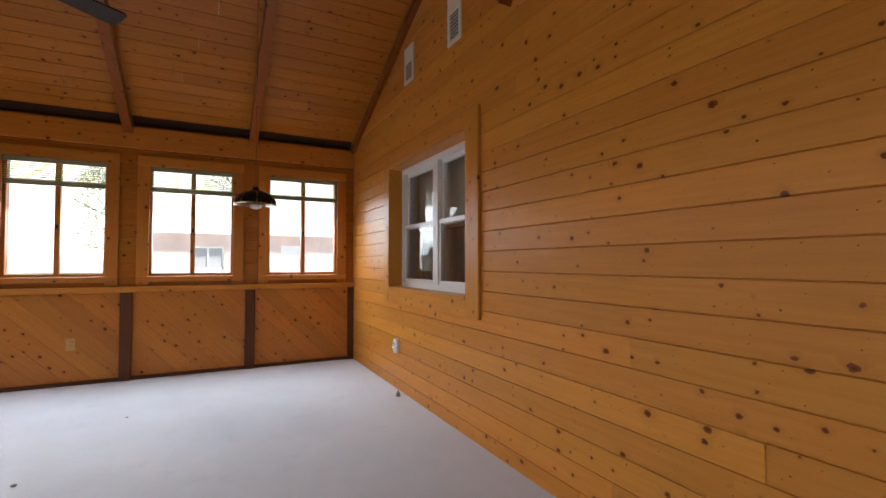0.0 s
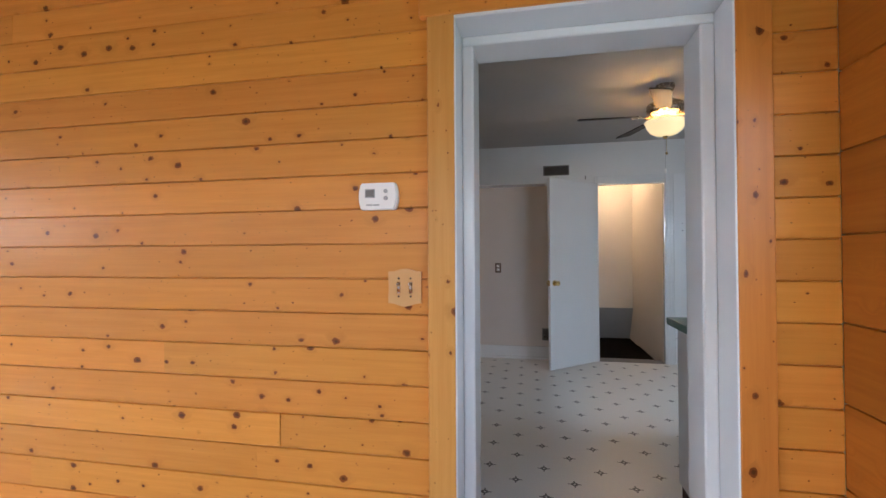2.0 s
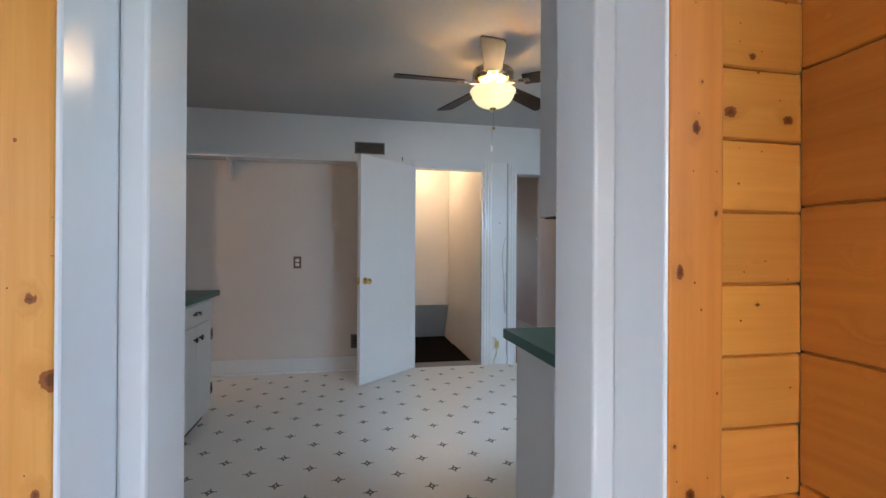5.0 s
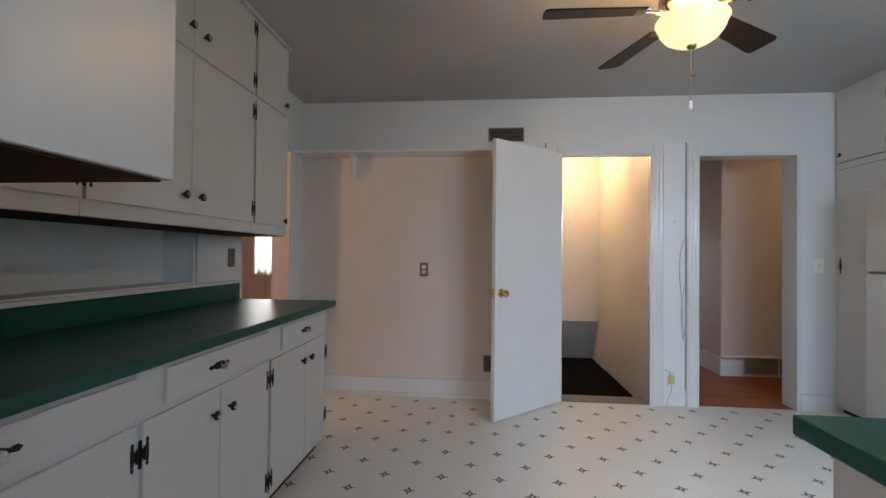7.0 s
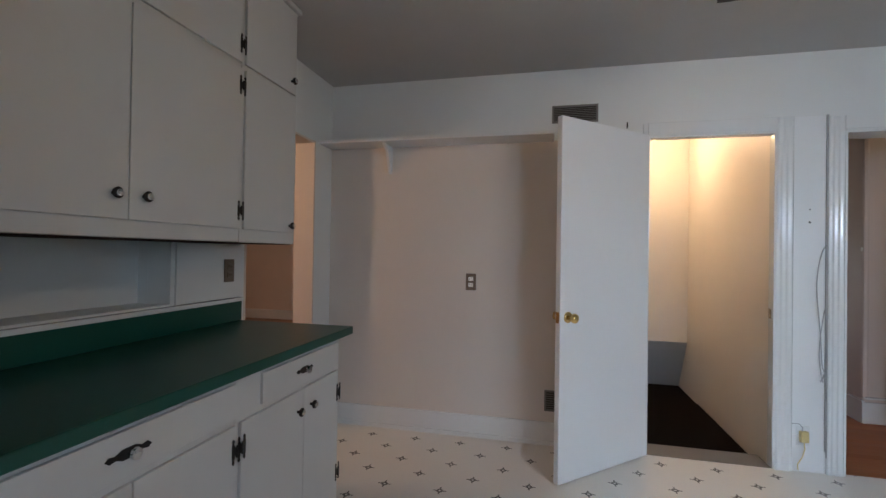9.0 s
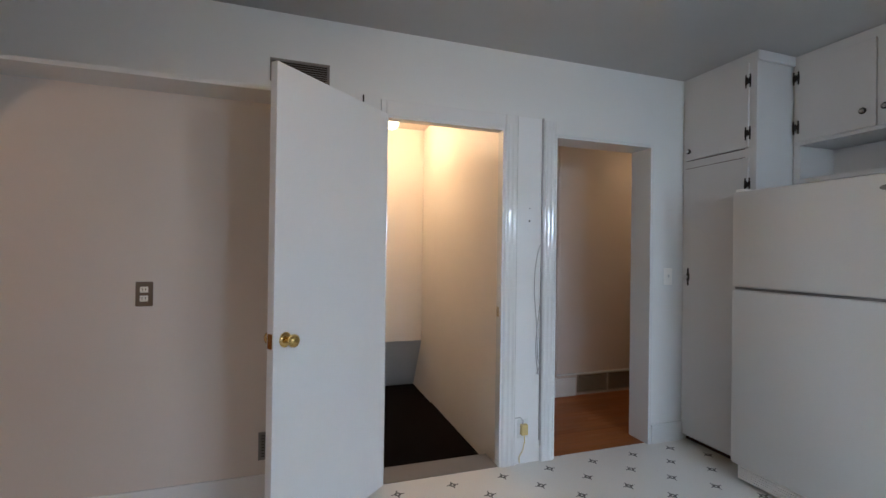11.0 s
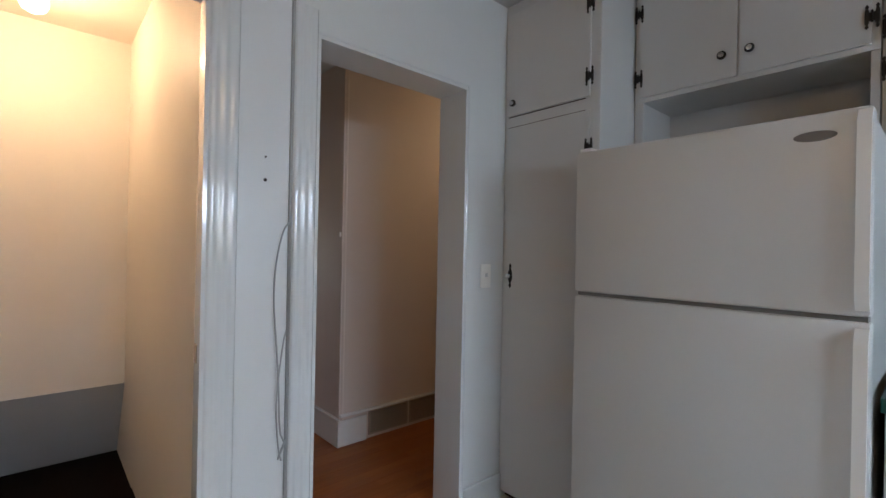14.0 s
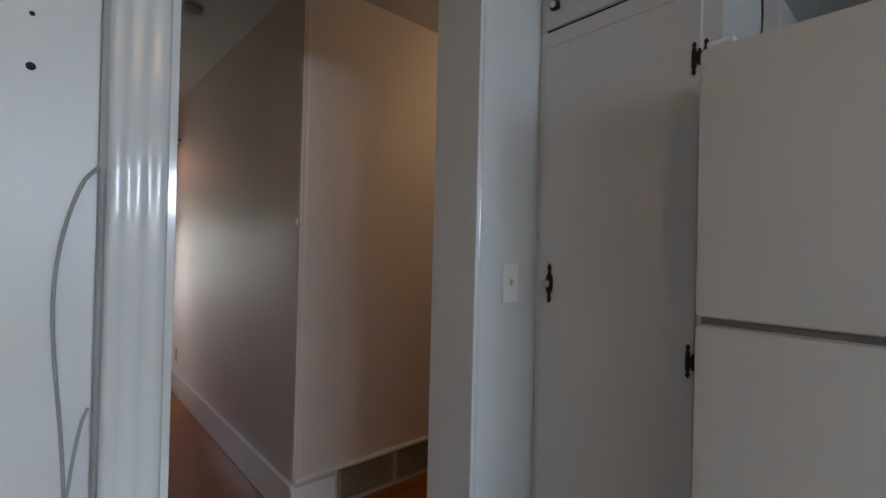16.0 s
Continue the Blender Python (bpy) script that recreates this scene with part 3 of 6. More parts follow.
def porch_window(name, m, half, z0, z1, blind):
    """Sliding window in a pine casing; local x along the wall, local y outward."""
    w = thing(name, "sliding porch window in a pine frame with a raised blind", "window", m, kind="structure")
    for a, b in ((-half - 0.095, -half + 0.012), (half - 0.012, half + 0.095)):
        part("casing", box(0, z1 - z0 + 0.09, -0.022, 0.0, (a - b) / 2, (b - a) / 2, 0.004), PINE_WEST, w, m=UP((a + b) / 2, 0, z0 - 0.09))
    part("casing", box(-half - 0.095, half + 0.095, -0.026, 0.0, z1 + 0.0, z1 + 0.10, 0.004), PINE_WEST, w)
    part("window_sill", box(-half - 0.095, half + 0.095, -0.035, 0.02, z0 - 0.055, z0 - 0.0, 0.004), PINE_WEST, w)
    part("window_frame", boxes((-half, -half + 0.03, 0.04, 0.12, z0, z1, 0), (half - 0.03, half, 0.04, 0.12, z0, z1, 0), (-half + 0.03, half - 0.03, 0.04, 0.12, z0, z0 + 0.03, 0), (-half + 0.03, half - 0.03, 0.04, 0.12, z1 - 0.03, z1, 0)), PINE_DEEP, w)
    part("mullion", box(-0.022, 0.022, 0.05, 0.11, z0 + 0.03, z1 - 0.03, 0.003), PINE_DEEP, w)
    part("latch", box(-0.012, 0.012, 0.03, 0.05, (z0 + z1) / 2 - 0.10, (z0 + z1) / 2 - 0.06, 0.003), BLACKIRON, w)
    for a, b in ((-half + 0.03, -0.022), (0.022, half - 0.03)):
        p = part("pane", box(a, b, 0.078, 0.082, z0 + 0.03, z1 - 0.03), GLASS, w)
        p.visible_shadow = False
    if blind:
        bl = thing("window_blind", "olive venetian blind drawn up to the window's top", "blind", m)
        part("headrail", box(-half + 0.005, half - 0.005, 0.0, 0.035, z1 - 0.045, z1 - 0.002, 0.003), BLINDRAIL, bl)
        sb = bmesh.new()
        zz = z1 - 0.06
        while zz > blind + 0.045:
            g = bmesh.ops.create_cube(sb, size=1.0, matrix=Matrix.Translation((0, 0.018, zz)) @ Matrix.Rotation(radians(33), 4, "X") @ Matrix.Diagonal((2 * half - 0.03, 0.026, 0.0012, 1)))
            zz -= 0.021
        tagged(part("slats", sb, BLIND, bl), kind="stuff")
        part("bottom_rail", box(-half + 0.01, half - 0.01, 0.004, 0.034, blind, blind + 0.045, 0.004), BLINDRAIL, bl)
        part("cord", tube([(half - 0.08, -0.004, blind), (half - 0.075, -0.004, blind - 0.25), (half - 0.08, -0.004, blind - 0.45)], 0.0015, 5), CORD, bl)
    return w


for i, (c, w) in enumerate(WINS):
    porch_window("window_%d" % (i + 1), TO_W(c, 0), w, WZ0, WZ1, 1.93)

# Dark strips put shade into the eave gap and close it to the sky.
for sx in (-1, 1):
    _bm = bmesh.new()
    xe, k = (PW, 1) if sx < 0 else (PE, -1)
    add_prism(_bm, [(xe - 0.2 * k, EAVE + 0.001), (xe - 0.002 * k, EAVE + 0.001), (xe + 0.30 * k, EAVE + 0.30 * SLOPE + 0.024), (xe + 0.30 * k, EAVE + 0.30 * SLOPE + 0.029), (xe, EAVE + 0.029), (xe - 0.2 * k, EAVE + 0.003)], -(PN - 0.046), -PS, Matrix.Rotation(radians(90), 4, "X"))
    struct("eave_shade_strip", _bm, UNDERSIDE, "dark strip coloured as the shade in the gap under the eaves")

# ceiling of the porch: boards, beams, ridge
run = (RIDGE_X - PW) / math.cos(math.atan(SLOPE))
ang = math.degrees(math.atan(SLOPE))
for side in (0, 1):
    bm = bmesh.new()
    s = 0.13
    while s < run:
        h = min(0.14, run - s)
        y0 = 0.0
        while y0 < PN - PS:
            ln = min(rng.uniform(1.8, 3.2), PN - PS - y0)
            add_box(bm, y0, y0 + ln - 0.002, 0.0, 0.02, s, s + h - 0.005)
            y0 += ln
        s += 0.14
    if side == 0:
        m = Matrix.Translation((PW, PS, EAVE)) @ Matrix(((0, -math.sin(radians(ang)), math.cos(radians(ang)), 0), (1, 0, 0, 0), (0, math.cos(radians(ang)), math.sin(radians(ang)), 0), (0, 0, 0, 1)))
    else:
        m = Matrix.Translation((PE, PS, EAVE)) @ Matrix(((0, math.sin(radians(ang)), -math.cos(radians(ang)), 0), (1, 0, 0, 0), (0, math.cos(radians(ang)), math.sin(radians(ang)), 0), (0, 0, 0, 1)))
    solid("ceiling_porch", bm, PINE_ROOF_DIM, "sloping ceiling of varnished pine boards", "ceiling", "structure", m)
_bm = bmesh.new()
for sx in (-1, 1):
    xe = PW - 0.4 if sx < 0 else PE + 0.4
    za = EAVE + 0.03 - 0.4 * SLOPE
    add_prism(_bm, [(xe, za), (RIDGE_X, roof_z(RIDGE_X) + 0.03), (RIDGE_X, roof_z(RIDGE_X) + 0.16), (xe, za + 0.13)], -(PN + 0.3), -(PS - 0.3), Matrix.Rotation(radians(90), 4, "X"))
struct("roof_porch", _bm, ROOF, "pale roof over the porch", "roof")
for y in (-1.29, -0.155, 1.005):
    for sx in (-1, 1):
        bm = bmesh.new()
        xe = PW if sx < 0 else PE
        pts = [(xe, EAVE), (RIDGE_X, roof_z(RIDGE_X)), (RIDGE_X, roof_z(RIDGE_X) - 0.13), (xe, EAVE - 0.13)]
        add_prism(bm, pts, -(y + 0.04), -(y - 0.04), Matrix.Rotation(radians(90), 4, "X"))
        solid("ceiling_beam", bm, REDWOOD, "sloping pine rafter under the boarded ceiling", "beam", "structure")
for sx in (-1, 1):
    bm = bmesh.new()
    xe = PW if sx < 0 else PE
    pts = [(xe, EAVE), (RIDGE_X, roof_z(RIDGE_X)), (RIDGE_X, roof_z(RIDGE_X) - 0.09), (xe, EAVE - 0.09)]
    add_prism(bm, pts, -(PN - 0.002), -(PN - 0.045), Matrix.Rotation(radians(90), 4, "X"))
    solid("trim_rake", bm, REDWOOD, "pine strip along the top of the gable wall", "trim", "structure")
solid("ridge_beam", box(RIDGE_X - 0.06, RIDGE_X + 0.06, PS, PN - 0.05, roof_z(RIDGE_X) - 0.26, roof_z(RIDGE_X) - 0.04, 0.006), PINE_DEEP, "pine ridge beam", "beam", "structure")
_bm = bmesh.new()
add_prism(_bm, [(-0.06, 2.80), (0.0, 2.70), (0.06, 2.80), (0.06, roof_z(RIDGE_X) - 0.1), (-0.06, roof_z(RIDGE_X) - 0.1)], -(PN - 0.002), -(PN - 0.09), Matrix.Translation((-1.47, 0, 0)) @ Matrix.Rotation(radians(90), 4, "X"))
solid("wall_post", _bm, REDWOOD, "pine post with a pointed foot on the gable", "post", "structure")

# east and south walls of the porch
EDOOR = (0.80, 1.79, PF, 2.09)
struct("wall_east_porch", wall_y(PE + 0.024, PE + 0.075, PS - 0.2, PN + 0.02, -0.12, EAVE + 0.1, (EDOOR,)), PINE_DARK, "porch wall with the outside door")
wall_east_boards = thing("wall_east_boards", "deep amber pine boards beside the outside door", "wall", kind="structure")
z, k = PF, 0
while z < EAVE:
    h = (0.24, 0.262, 0.25)[k % 3]
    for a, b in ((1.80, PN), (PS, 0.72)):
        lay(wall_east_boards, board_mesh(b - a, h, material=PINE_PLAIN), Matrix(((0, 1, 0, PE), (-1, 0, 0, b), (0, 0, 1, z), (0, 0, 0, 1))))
    z += h
    k += 1
ecas = thing("trim_outside_door", "dark-stained wooden casing round the outside door", "trim", kind="structure")
for a, b in ((1.728, 1.79), (0.72, 0.82)):
    part("casing", box(PE - 0.012, PE + 0.022, a, b, PF, 2.19, 0.004), PINE_DARK, ecas)
part("casing", box(PE - 0.012, PE + 0.022, 0.82, 1.70, 2.07, 2.19, 0.004), PINE_DARK, ecas)
SOUTH_WINS = [(c - 0.5, c + 0.5, 1.06, 2.19) for c in (-3.4, -1.9, -0.4, 1.0)]
struct("wall_south_porch", wall_x(PS - 0.18, PS, PW - 0.2, PE + 0.2, -0.12, EAVE, SOUTH_WINS), PINE_DEEP, "pine wall of the porch with windows")
_bm = bmesh.new()
add_prism(_bm, [(PW - 0.2, EAVE), (PE + 0.2, EAVE), (RIDGE_X, roof_z(RIDGE_X) + 0.1)], -(PS), -(PS - 0.18), Matrix.Rotation(radians(90), 4, "X"))
struct("wall_south_gable", _bm, PINE_DEEP, "pine gable at the porch's far end")

# ---- doorway from the porch to the kitchen ----
dw = thing("door_frame_kitchen", "white painted frame of the doorway between porch and kitchen", "door frame", kind="structure")
for a, b in ((0.512, 0.538), (1.408, 1.434)):
    part("jamb", box(a, b, PN - 0.018, KS + 0.012, 0, 2.052, 0.005), JAMB, dw)
part("head", box(0.512, 1.434, PN - 0.018, KS + 0.012, 2.053, 2.078, 0.005), JAMB, dw)
for a, b in ((0.5385, 0.582), (1.361, 1.4075)):
    part("door_stop", box(a, b, 2.285, KS + 0.010, 0, 2.0165, 0.007), JAMB, dw)
part("door_stop", box(0.5385, 1.4075, 2.285, KS + 0.010, 2.017, 2.0525, 0.007), JAMB, dw)
part("threshold", box(0.5385, 1.4075, PN - 0.01, KS + 0.004, -0.02, PF + 0.008, 0.006), PINE_DARK, dw)
pc = thing("trim_kitchen_door", "pale pine casing round the kitchen doorway", "trim", kind="structure")
for a, b in ((0.437, 0.533), (1.413, 1.516)):
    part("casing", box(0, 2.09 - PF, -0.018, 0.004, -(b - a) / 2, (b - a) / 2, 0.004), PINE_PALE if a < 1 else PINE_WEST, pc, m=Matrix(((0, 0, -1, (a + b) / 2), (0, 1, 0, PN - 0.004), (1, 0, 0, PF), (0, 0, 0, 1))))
part("head_casing", box(0.41, 1.545, PN - 0.030, PN + 0.002, 2.064, 2.19, 0.004), PINE, pc)

# window from the porch into the dining room
dwin = thing("window_dining", "white double-hung twin window deep in a pine casing", "window", kind="structure")
x0, x1, z0, z1 = DINING_WIN
for n, b in (("casing", box(x0, x1, PN - 0.022, PN, z1, z1 + 0.10, 0.004)), ("casing", box(x0, x1, PN - 0.022, PN, z0 - 0.12, z0, 0.004))):
    part(n, b, PINE, dwin)
for xx, ww in ((x0 - 0.055, 0.055), (x1 + 0.075, 0.075)):
    part("casing", box(0, z1 - z0 + 0.22, -0.024, 0, -ww, ww, 0.004), PINE, dwin, m=UP(xx, PN, z0 - 0.12))
for b in (box(x0, x0 + 0.02, PN - 0.022, 2.33, z0, z1), box(x1 - 0.02, x1, PN - 0.022, 2.33, z0, z1), box(x0 + 0.02, x1 - 0.02, PN - 0.022, 2.33, z1 - 0.02, z1), box(x0 + 0.02, x1 - 0.02, PN - 0.03, 2.33, z0, z0 + 0.02)):
    part("reveal", b, PINE, dwin)
xm = (x0 + x1) / 2
for a, b in ((x0 + 0.02, xm), (xm, x1 - 0.02)):
    part("window_frame", boxes((a, a + 0.045, 2.28, 2.36, z0 + 0.02, z1 - 0.02, 0.003), (b - 0.045, b, 2.28, 2.36, z0 + 0.02, z1 - 0.02, 0.003), (a + 0.045, b - 0.045, 2.28, 2.36, z0 + 0.02, z0 + 0.065, 0.003), (a + 0.045, b - 0.045, 2.28, 2.36, z1 - 0.065, z1 - 0.02, 0.003)), VINYLWHITE, dwin)
    for c0, c1, yy in ((z0 + 0.065, (z0 + z1) / 2 + 0.02, 2.295), ((z0 + z1) / 2 - 0.02, z1 - 0.065, 2.325)):
        sash = part("sash", boxes((a + 0.045, a + 0.075, yy, yy + 0.028, c0, c1, 0.002), (b - 0.075, b - 0.045, yy, yy + 0.028, c0, c1, 0.002), (a + 0.075, b - 0.075, yy, yy + 0.028, c0, c0 + 0.035, 0.002), (a + 0.075, b - 0.075, yy, yy + 0.028, c1 - 0.035, c1, 0.002)), VINYLWHITE, dwin)
        p = part("pane", box(a + 0.075, b - 0.075, yy + 0.012, yy + 0.016, c0 + 0.035, c1 - 0.035), GLASS, sash)
        p.visible_shadow = False

# ---- large structure: kitchen and the rooms beyond ----
struct("floor_kitchen", box(KW - 0.12, KE + 0.1, KS - 0.002, KN + 0.02, -0.1, 0.0), VINYL, "cream sheet vinyl with a lattice of small dark squares", "floor")
STAIR = (1.52, 2.245, -0.1, 2.04)
HALL = (2.60, 3.36, -0.1, 2.03)
struct("wall_north_back", wall_x(KN + 0.05, KN + 0.17, KW - 0.12, 5.6, -0.1, KC + 0.1, ((1.44, 2.27, -0.1, 2.49), HALL)), STAIRWALL, "back of the kitchen wall towards stairs and hall")
struct("wall_north_kitchen", wall_x(KN, KN + 0.05, KW - 0.12, 5.6, -0.1, KC + 0.1, (STAIR, HALL)), WALL, "white painted kitchen wall with two doorways")
WOPEN = (5.08, 5.80, -0.1, 2.04)
struct("wall_west_kitchen", wall_y(KW - 0.12, KW, KS - 0.02, KN, -0.1, KC + 0.1, (WOPEN, (3.52, 4.58, 1.03, 1.9))), WALL, "white painted wall with an opening to the living room")
struct("wall_niche_back", boxes((KW - 0.19, KW - 0.175, 3.48, 4.62, 1.0, 1.95), (KW - 0.175, KW - 0.1205, 4.58, 4.62, 1.0, 1.95), (KW - 0.175, KW - 0.1205, 3.48, 3.52, 1.0, 1.95), (KW - 0.175, KW - 0.1205, 3.52, 4.58, 1.0, 1.03), (KW - 0.175, KW - 0.1205, 3.52, 4.58, 1.9, 1.95)), WALL, "white back of the shallow wall niche")
struct("wall_east_kitchen", wall_y(KE, KE + 0.12, KS - 0.02, KN, -0.1, KC + 0.1), WALL, "white painted wall behind the cabinets")
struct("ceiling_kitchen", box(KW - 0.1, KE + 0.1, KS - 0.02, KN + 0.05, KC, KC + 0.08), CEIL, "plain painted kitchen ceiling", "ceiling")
struct("wall_alcove", box(KW, 1.485, KN - 0.004, KN, 0.0, 2.04), ALCOVE, "beige painted lower kitchen wall")
struct("baseboard_alcove", boxes((KW, 1.40, KN - 0.020, KN - 0.004, 0, 0.15, 0.004), (KW, 1.40, KN - 0.034, KN - 0.0205, 0, 0.03, 0.004)), TRIM, "white baseboard with a shoe strip", "baseboard")
struct("baseboard_pantry", box(3.376, 3.64, KN - 0.016, KN, 0, 0.13, 0.003), TRIM, "short white baseboard", "baseboard")
def reeded(x0, x1, top):
    """A door casing with soft upright ridges."""
    n = 40
    pts = [(x0, KN)]
    for i in range(n + 1):
        t = i / n
        lip = min(1.0, t / 0.06, (1 - t) / 0.06)
        wave = 0.0032 * math.sin(math.pi * 3 * t) ** 2 if x1 - x0 > 0.05 else 0.0
        pts.append((x0 + (x1 - x0) * t, KN - 0.012 - 0.006 * lip - wave))
    pts.append((x1, KN))
    return add_prism(bmesh.new(), pts, 0.0, top)


for nm, o, ll, lr in (("trim_stair_door", STAIR, 0.03, 0.09), ("trim_hall_door", HALL, 0.085, 0.085)):
    tr = thing(nm, "glossy white wooden casing of the doorway", "trim", kind="structure")
    part("casing", reeded(o[0] - ll, o[0], o[3] + 0.085), TRIM, tr, smooth=True)
    if o is STAIR:
        part("casing", reeded(o[1], o[1] + lr, o[3] + 0.085), TRIM, tr, smooth=True)
        part("head_casing", box(o[0], o[1], KN - 0.018, KN, o[3], o[3] + 0.085, 0.004), TRIM, tr)
    else:
        part("corner_bead", box(o[1] + 0.001, o[1] + 0.013, KN - 0.013, KN, 0, o[3] + 0.012, 0.004), TRIM, tr)
        part("corner_bead", box(o[0], o[1] + 0.001, KN - 0.013, KN, o[3] + 0.001, o[3] + 0.012, 0.004), TRIM, tr)
    back = KN + (0.052 if o is STAIR else 0.172)
    part("jamb", box(o[0] - 0.001, o[0] + 0.012, KN - 0.012, back, 0, o[3] - 0.012), TRIM, tr)
    part("jamb", box(o[1] - 0.012, o[1] + 0.001, KN - 0.012, back, 0, o[3] - 0.012), TRIM, tr)
    part("jamb", box(o[0], o[1], KN - 0.012, back, o[3] - 0.012, o[3] + 0.001), TRIM, tr)
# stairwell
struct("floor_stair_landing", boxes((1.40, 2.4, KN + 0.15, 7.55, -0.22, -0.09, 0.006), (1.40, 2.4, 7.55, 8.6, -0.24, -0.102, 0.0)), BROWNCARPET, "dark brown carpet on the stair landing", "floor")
struct("stair_threshold", box(STAIR[0] + 0.012, STAIR[1] - 0.012, KN - 0.005, KN + 0.18, -0.05, 0.004, 0.004), GREYGRILLE, "worn grey threshold strip", "threshold")
struct("wall_stair_east", wall_y(2.27, 2.44, KN + 0.17, 9.2, -0.7, 2.7), STAIRWALL, "cream stairwell wall")
struct("wall_stair_west", wall_y(1.30, 1.44, KN + 0.17, 9.2, -0.7, 2.7), STAIRWALL, "cream stairwell wall")
struct("wall_stair_back", box(1.44, 2.27, 7.90, 8.0, 0.41, 2.7), STAIRWALL, "cream wall over the lower stairs")
_bm = bmesh.new()
add_prism(_bm, [(7.90, 0.41), (8.0, 0.41), (8.30, -0.12), (8.20, -0.12)], 1.44, 2.27, Matrix(((0, 0, 1, 0), (1, 0, 0, 0), (0, 1, 0, 0), (0, 0, 0, 1))))
struct("soffit_stair", _bm, SOFFIT, "sloping soffit over the lower stairs, its shade coloured in grey")
struct("ceiling_stair", box(1.44, 2.27, KN + 0.05, 7.90, 2.49, 2.61), STAIRWALL, "painted stairwell ceiling", "ceiling")
# hall
floor_hall = thing("floor_hall", "orange varnished hardwood strips", "floor", kind="structure")
yy = KN + 0.02
while yy < 9.8:
    xx = 2.44
    while xx < 5.6:
        ln = min(rng.uniform(0.5, 1.3), 5.6 - xx)
        lay(floor_hall, mesh_of("plank", box(0, ln - 0.0015, -0.028, 0.028, -0.02, 0.0, 0), WOODFLOOR), pose(xx, yy + 0.03, 0.0), "plank")
        xx += ln
    yy += 0.0575
    if yy > 7.4:
        break
struct("floor_hall_far", box(2.44, 5.6, yy, 9.8, -0.03, -0.001), WOODFLOOR, "orange hardwood at the hall's far end", "floor")
HX, HY = 3.30, 7.10
struct("wall_hall_front", box(HX, 5.6, HY, HY + 0.1, -0.05, KC), HALLWALL, "hall wall with a wide return grille")
struct("wall_hall_side", wall_y(HX, HX + 0.1, HY + 0.1, 9.8, -0.05, KC), HALLWALL, "pale hall wall running back from a rounded corner")
solid("wall_corner_bead", lathe([(0.024, 0.0), (0.024, KC - 0.001)], pose(HX + 0.021, HY + 0.021, 0), 16), HALLWALL, "rounded plaster corner of the hall wall", "wall", "structure", smooth=True)
struct("wall_hall_west", wall_y(2.44, 2.46, KN + 0.17, 9.8, -0.05, KC), HALLWALL, "pale hall wall beside the stairs")
# The opening is added, unseen, only to hold the hall's fill lamp.
struct("wall_hall_end", wall_x(9.7, 9.8, 2.44, 3.3, -0.05, KC, ((2.50, 3.0, 0.80, 1.50),)), HALLWALL, "pale wall at the hall's end with an opening added for fill light")
struct("wall_hall_east", box(5.5, 5.6, KN + 0.17, HY, -0.05, KC), HALLWALL, "pale wall at the hall's east end")
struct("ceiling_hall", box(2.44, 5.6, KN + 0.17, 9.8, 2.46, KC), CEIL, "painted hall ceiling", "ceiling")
struct("baseboard_hall", boxes((HX - 0.016, HX, HY, 9.7, 0, 0.165, 0.004), (HX - 0.016, HX + 0.20, HY - 0.016, HY, 0, 0.165, 0.004), (4.2, 5.5, HY - 0.016, HY, 0, 0.165, 0.004)), TRIM, "tall white hall baseboard", "baseboard")
struct("trim_hall_baseboard_cap", boxes((HX - 0.022, HX, HY - 0.02, 9.7, 0.165, 0.18, 0.003), (HX, 4.2, HY - 0.026, HY, 0.19, 0.205, 0.003)), TRIM, "narrow moulding above the hall baseboard", "trim")
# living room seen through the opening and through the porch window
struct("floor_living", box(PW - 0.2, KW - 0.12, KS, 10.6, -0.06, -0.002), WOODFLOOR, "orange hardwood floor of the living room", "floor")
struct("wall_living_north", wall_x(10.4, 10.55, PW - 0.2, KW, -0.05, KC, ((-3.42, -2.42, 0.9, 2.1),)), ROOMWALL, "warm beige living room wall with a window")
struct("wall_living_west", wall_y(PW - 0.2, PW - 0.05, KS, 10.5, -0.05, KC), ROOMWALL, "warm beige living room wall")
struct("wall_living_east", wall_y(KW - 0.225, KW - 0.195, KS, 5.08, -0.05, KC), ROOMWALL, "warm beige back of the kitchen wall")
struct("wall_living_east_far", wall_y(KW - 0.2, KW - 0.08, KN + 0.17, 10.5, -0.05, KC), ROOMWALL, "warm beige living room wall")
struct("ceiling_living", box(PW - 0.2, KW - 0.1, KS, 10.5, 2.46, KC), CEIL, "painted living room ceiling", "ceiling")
struct("trim_opening_reveal", boxes((KW - 0.145, KW + 0.001, 5.796, 5.812, 0, 2.0275), (KW - 0.145, KW + 0.001, 5.068, 5.084, 0, 2.0275), (KW - 0.145, KW + 0.001, 5.068, 5.812, 2.028, 2.041)), ROOMWALL, "painted reveal of the opening to the living room", "trim")
struct("baseboard_living", box(PW - 0.05, KW - 0.2, 10.38, 10.4, 0, 0.17, 0.004), TRIM, "white living room baseboard", "baseboard")

# ---- doors ----
def knobset(parent, m, material):
    """A round door knob on a rose, pointing along local z."""
    part("knob_rose", lathe([(0.031, 0.0), (0.031, 0.004), (0.026, 0.009), (0.014, 0.011)], m), material, parent, smooth=True)
    part("door_knob", lathe([(0.011, 0.010), (0.011, 0.028), (0.021, 0.034), (0.027, 0.045), (0.026, 0.056), (0.018, 0.064), (0.006, 0.067)], m), material, parent, smooth=True)


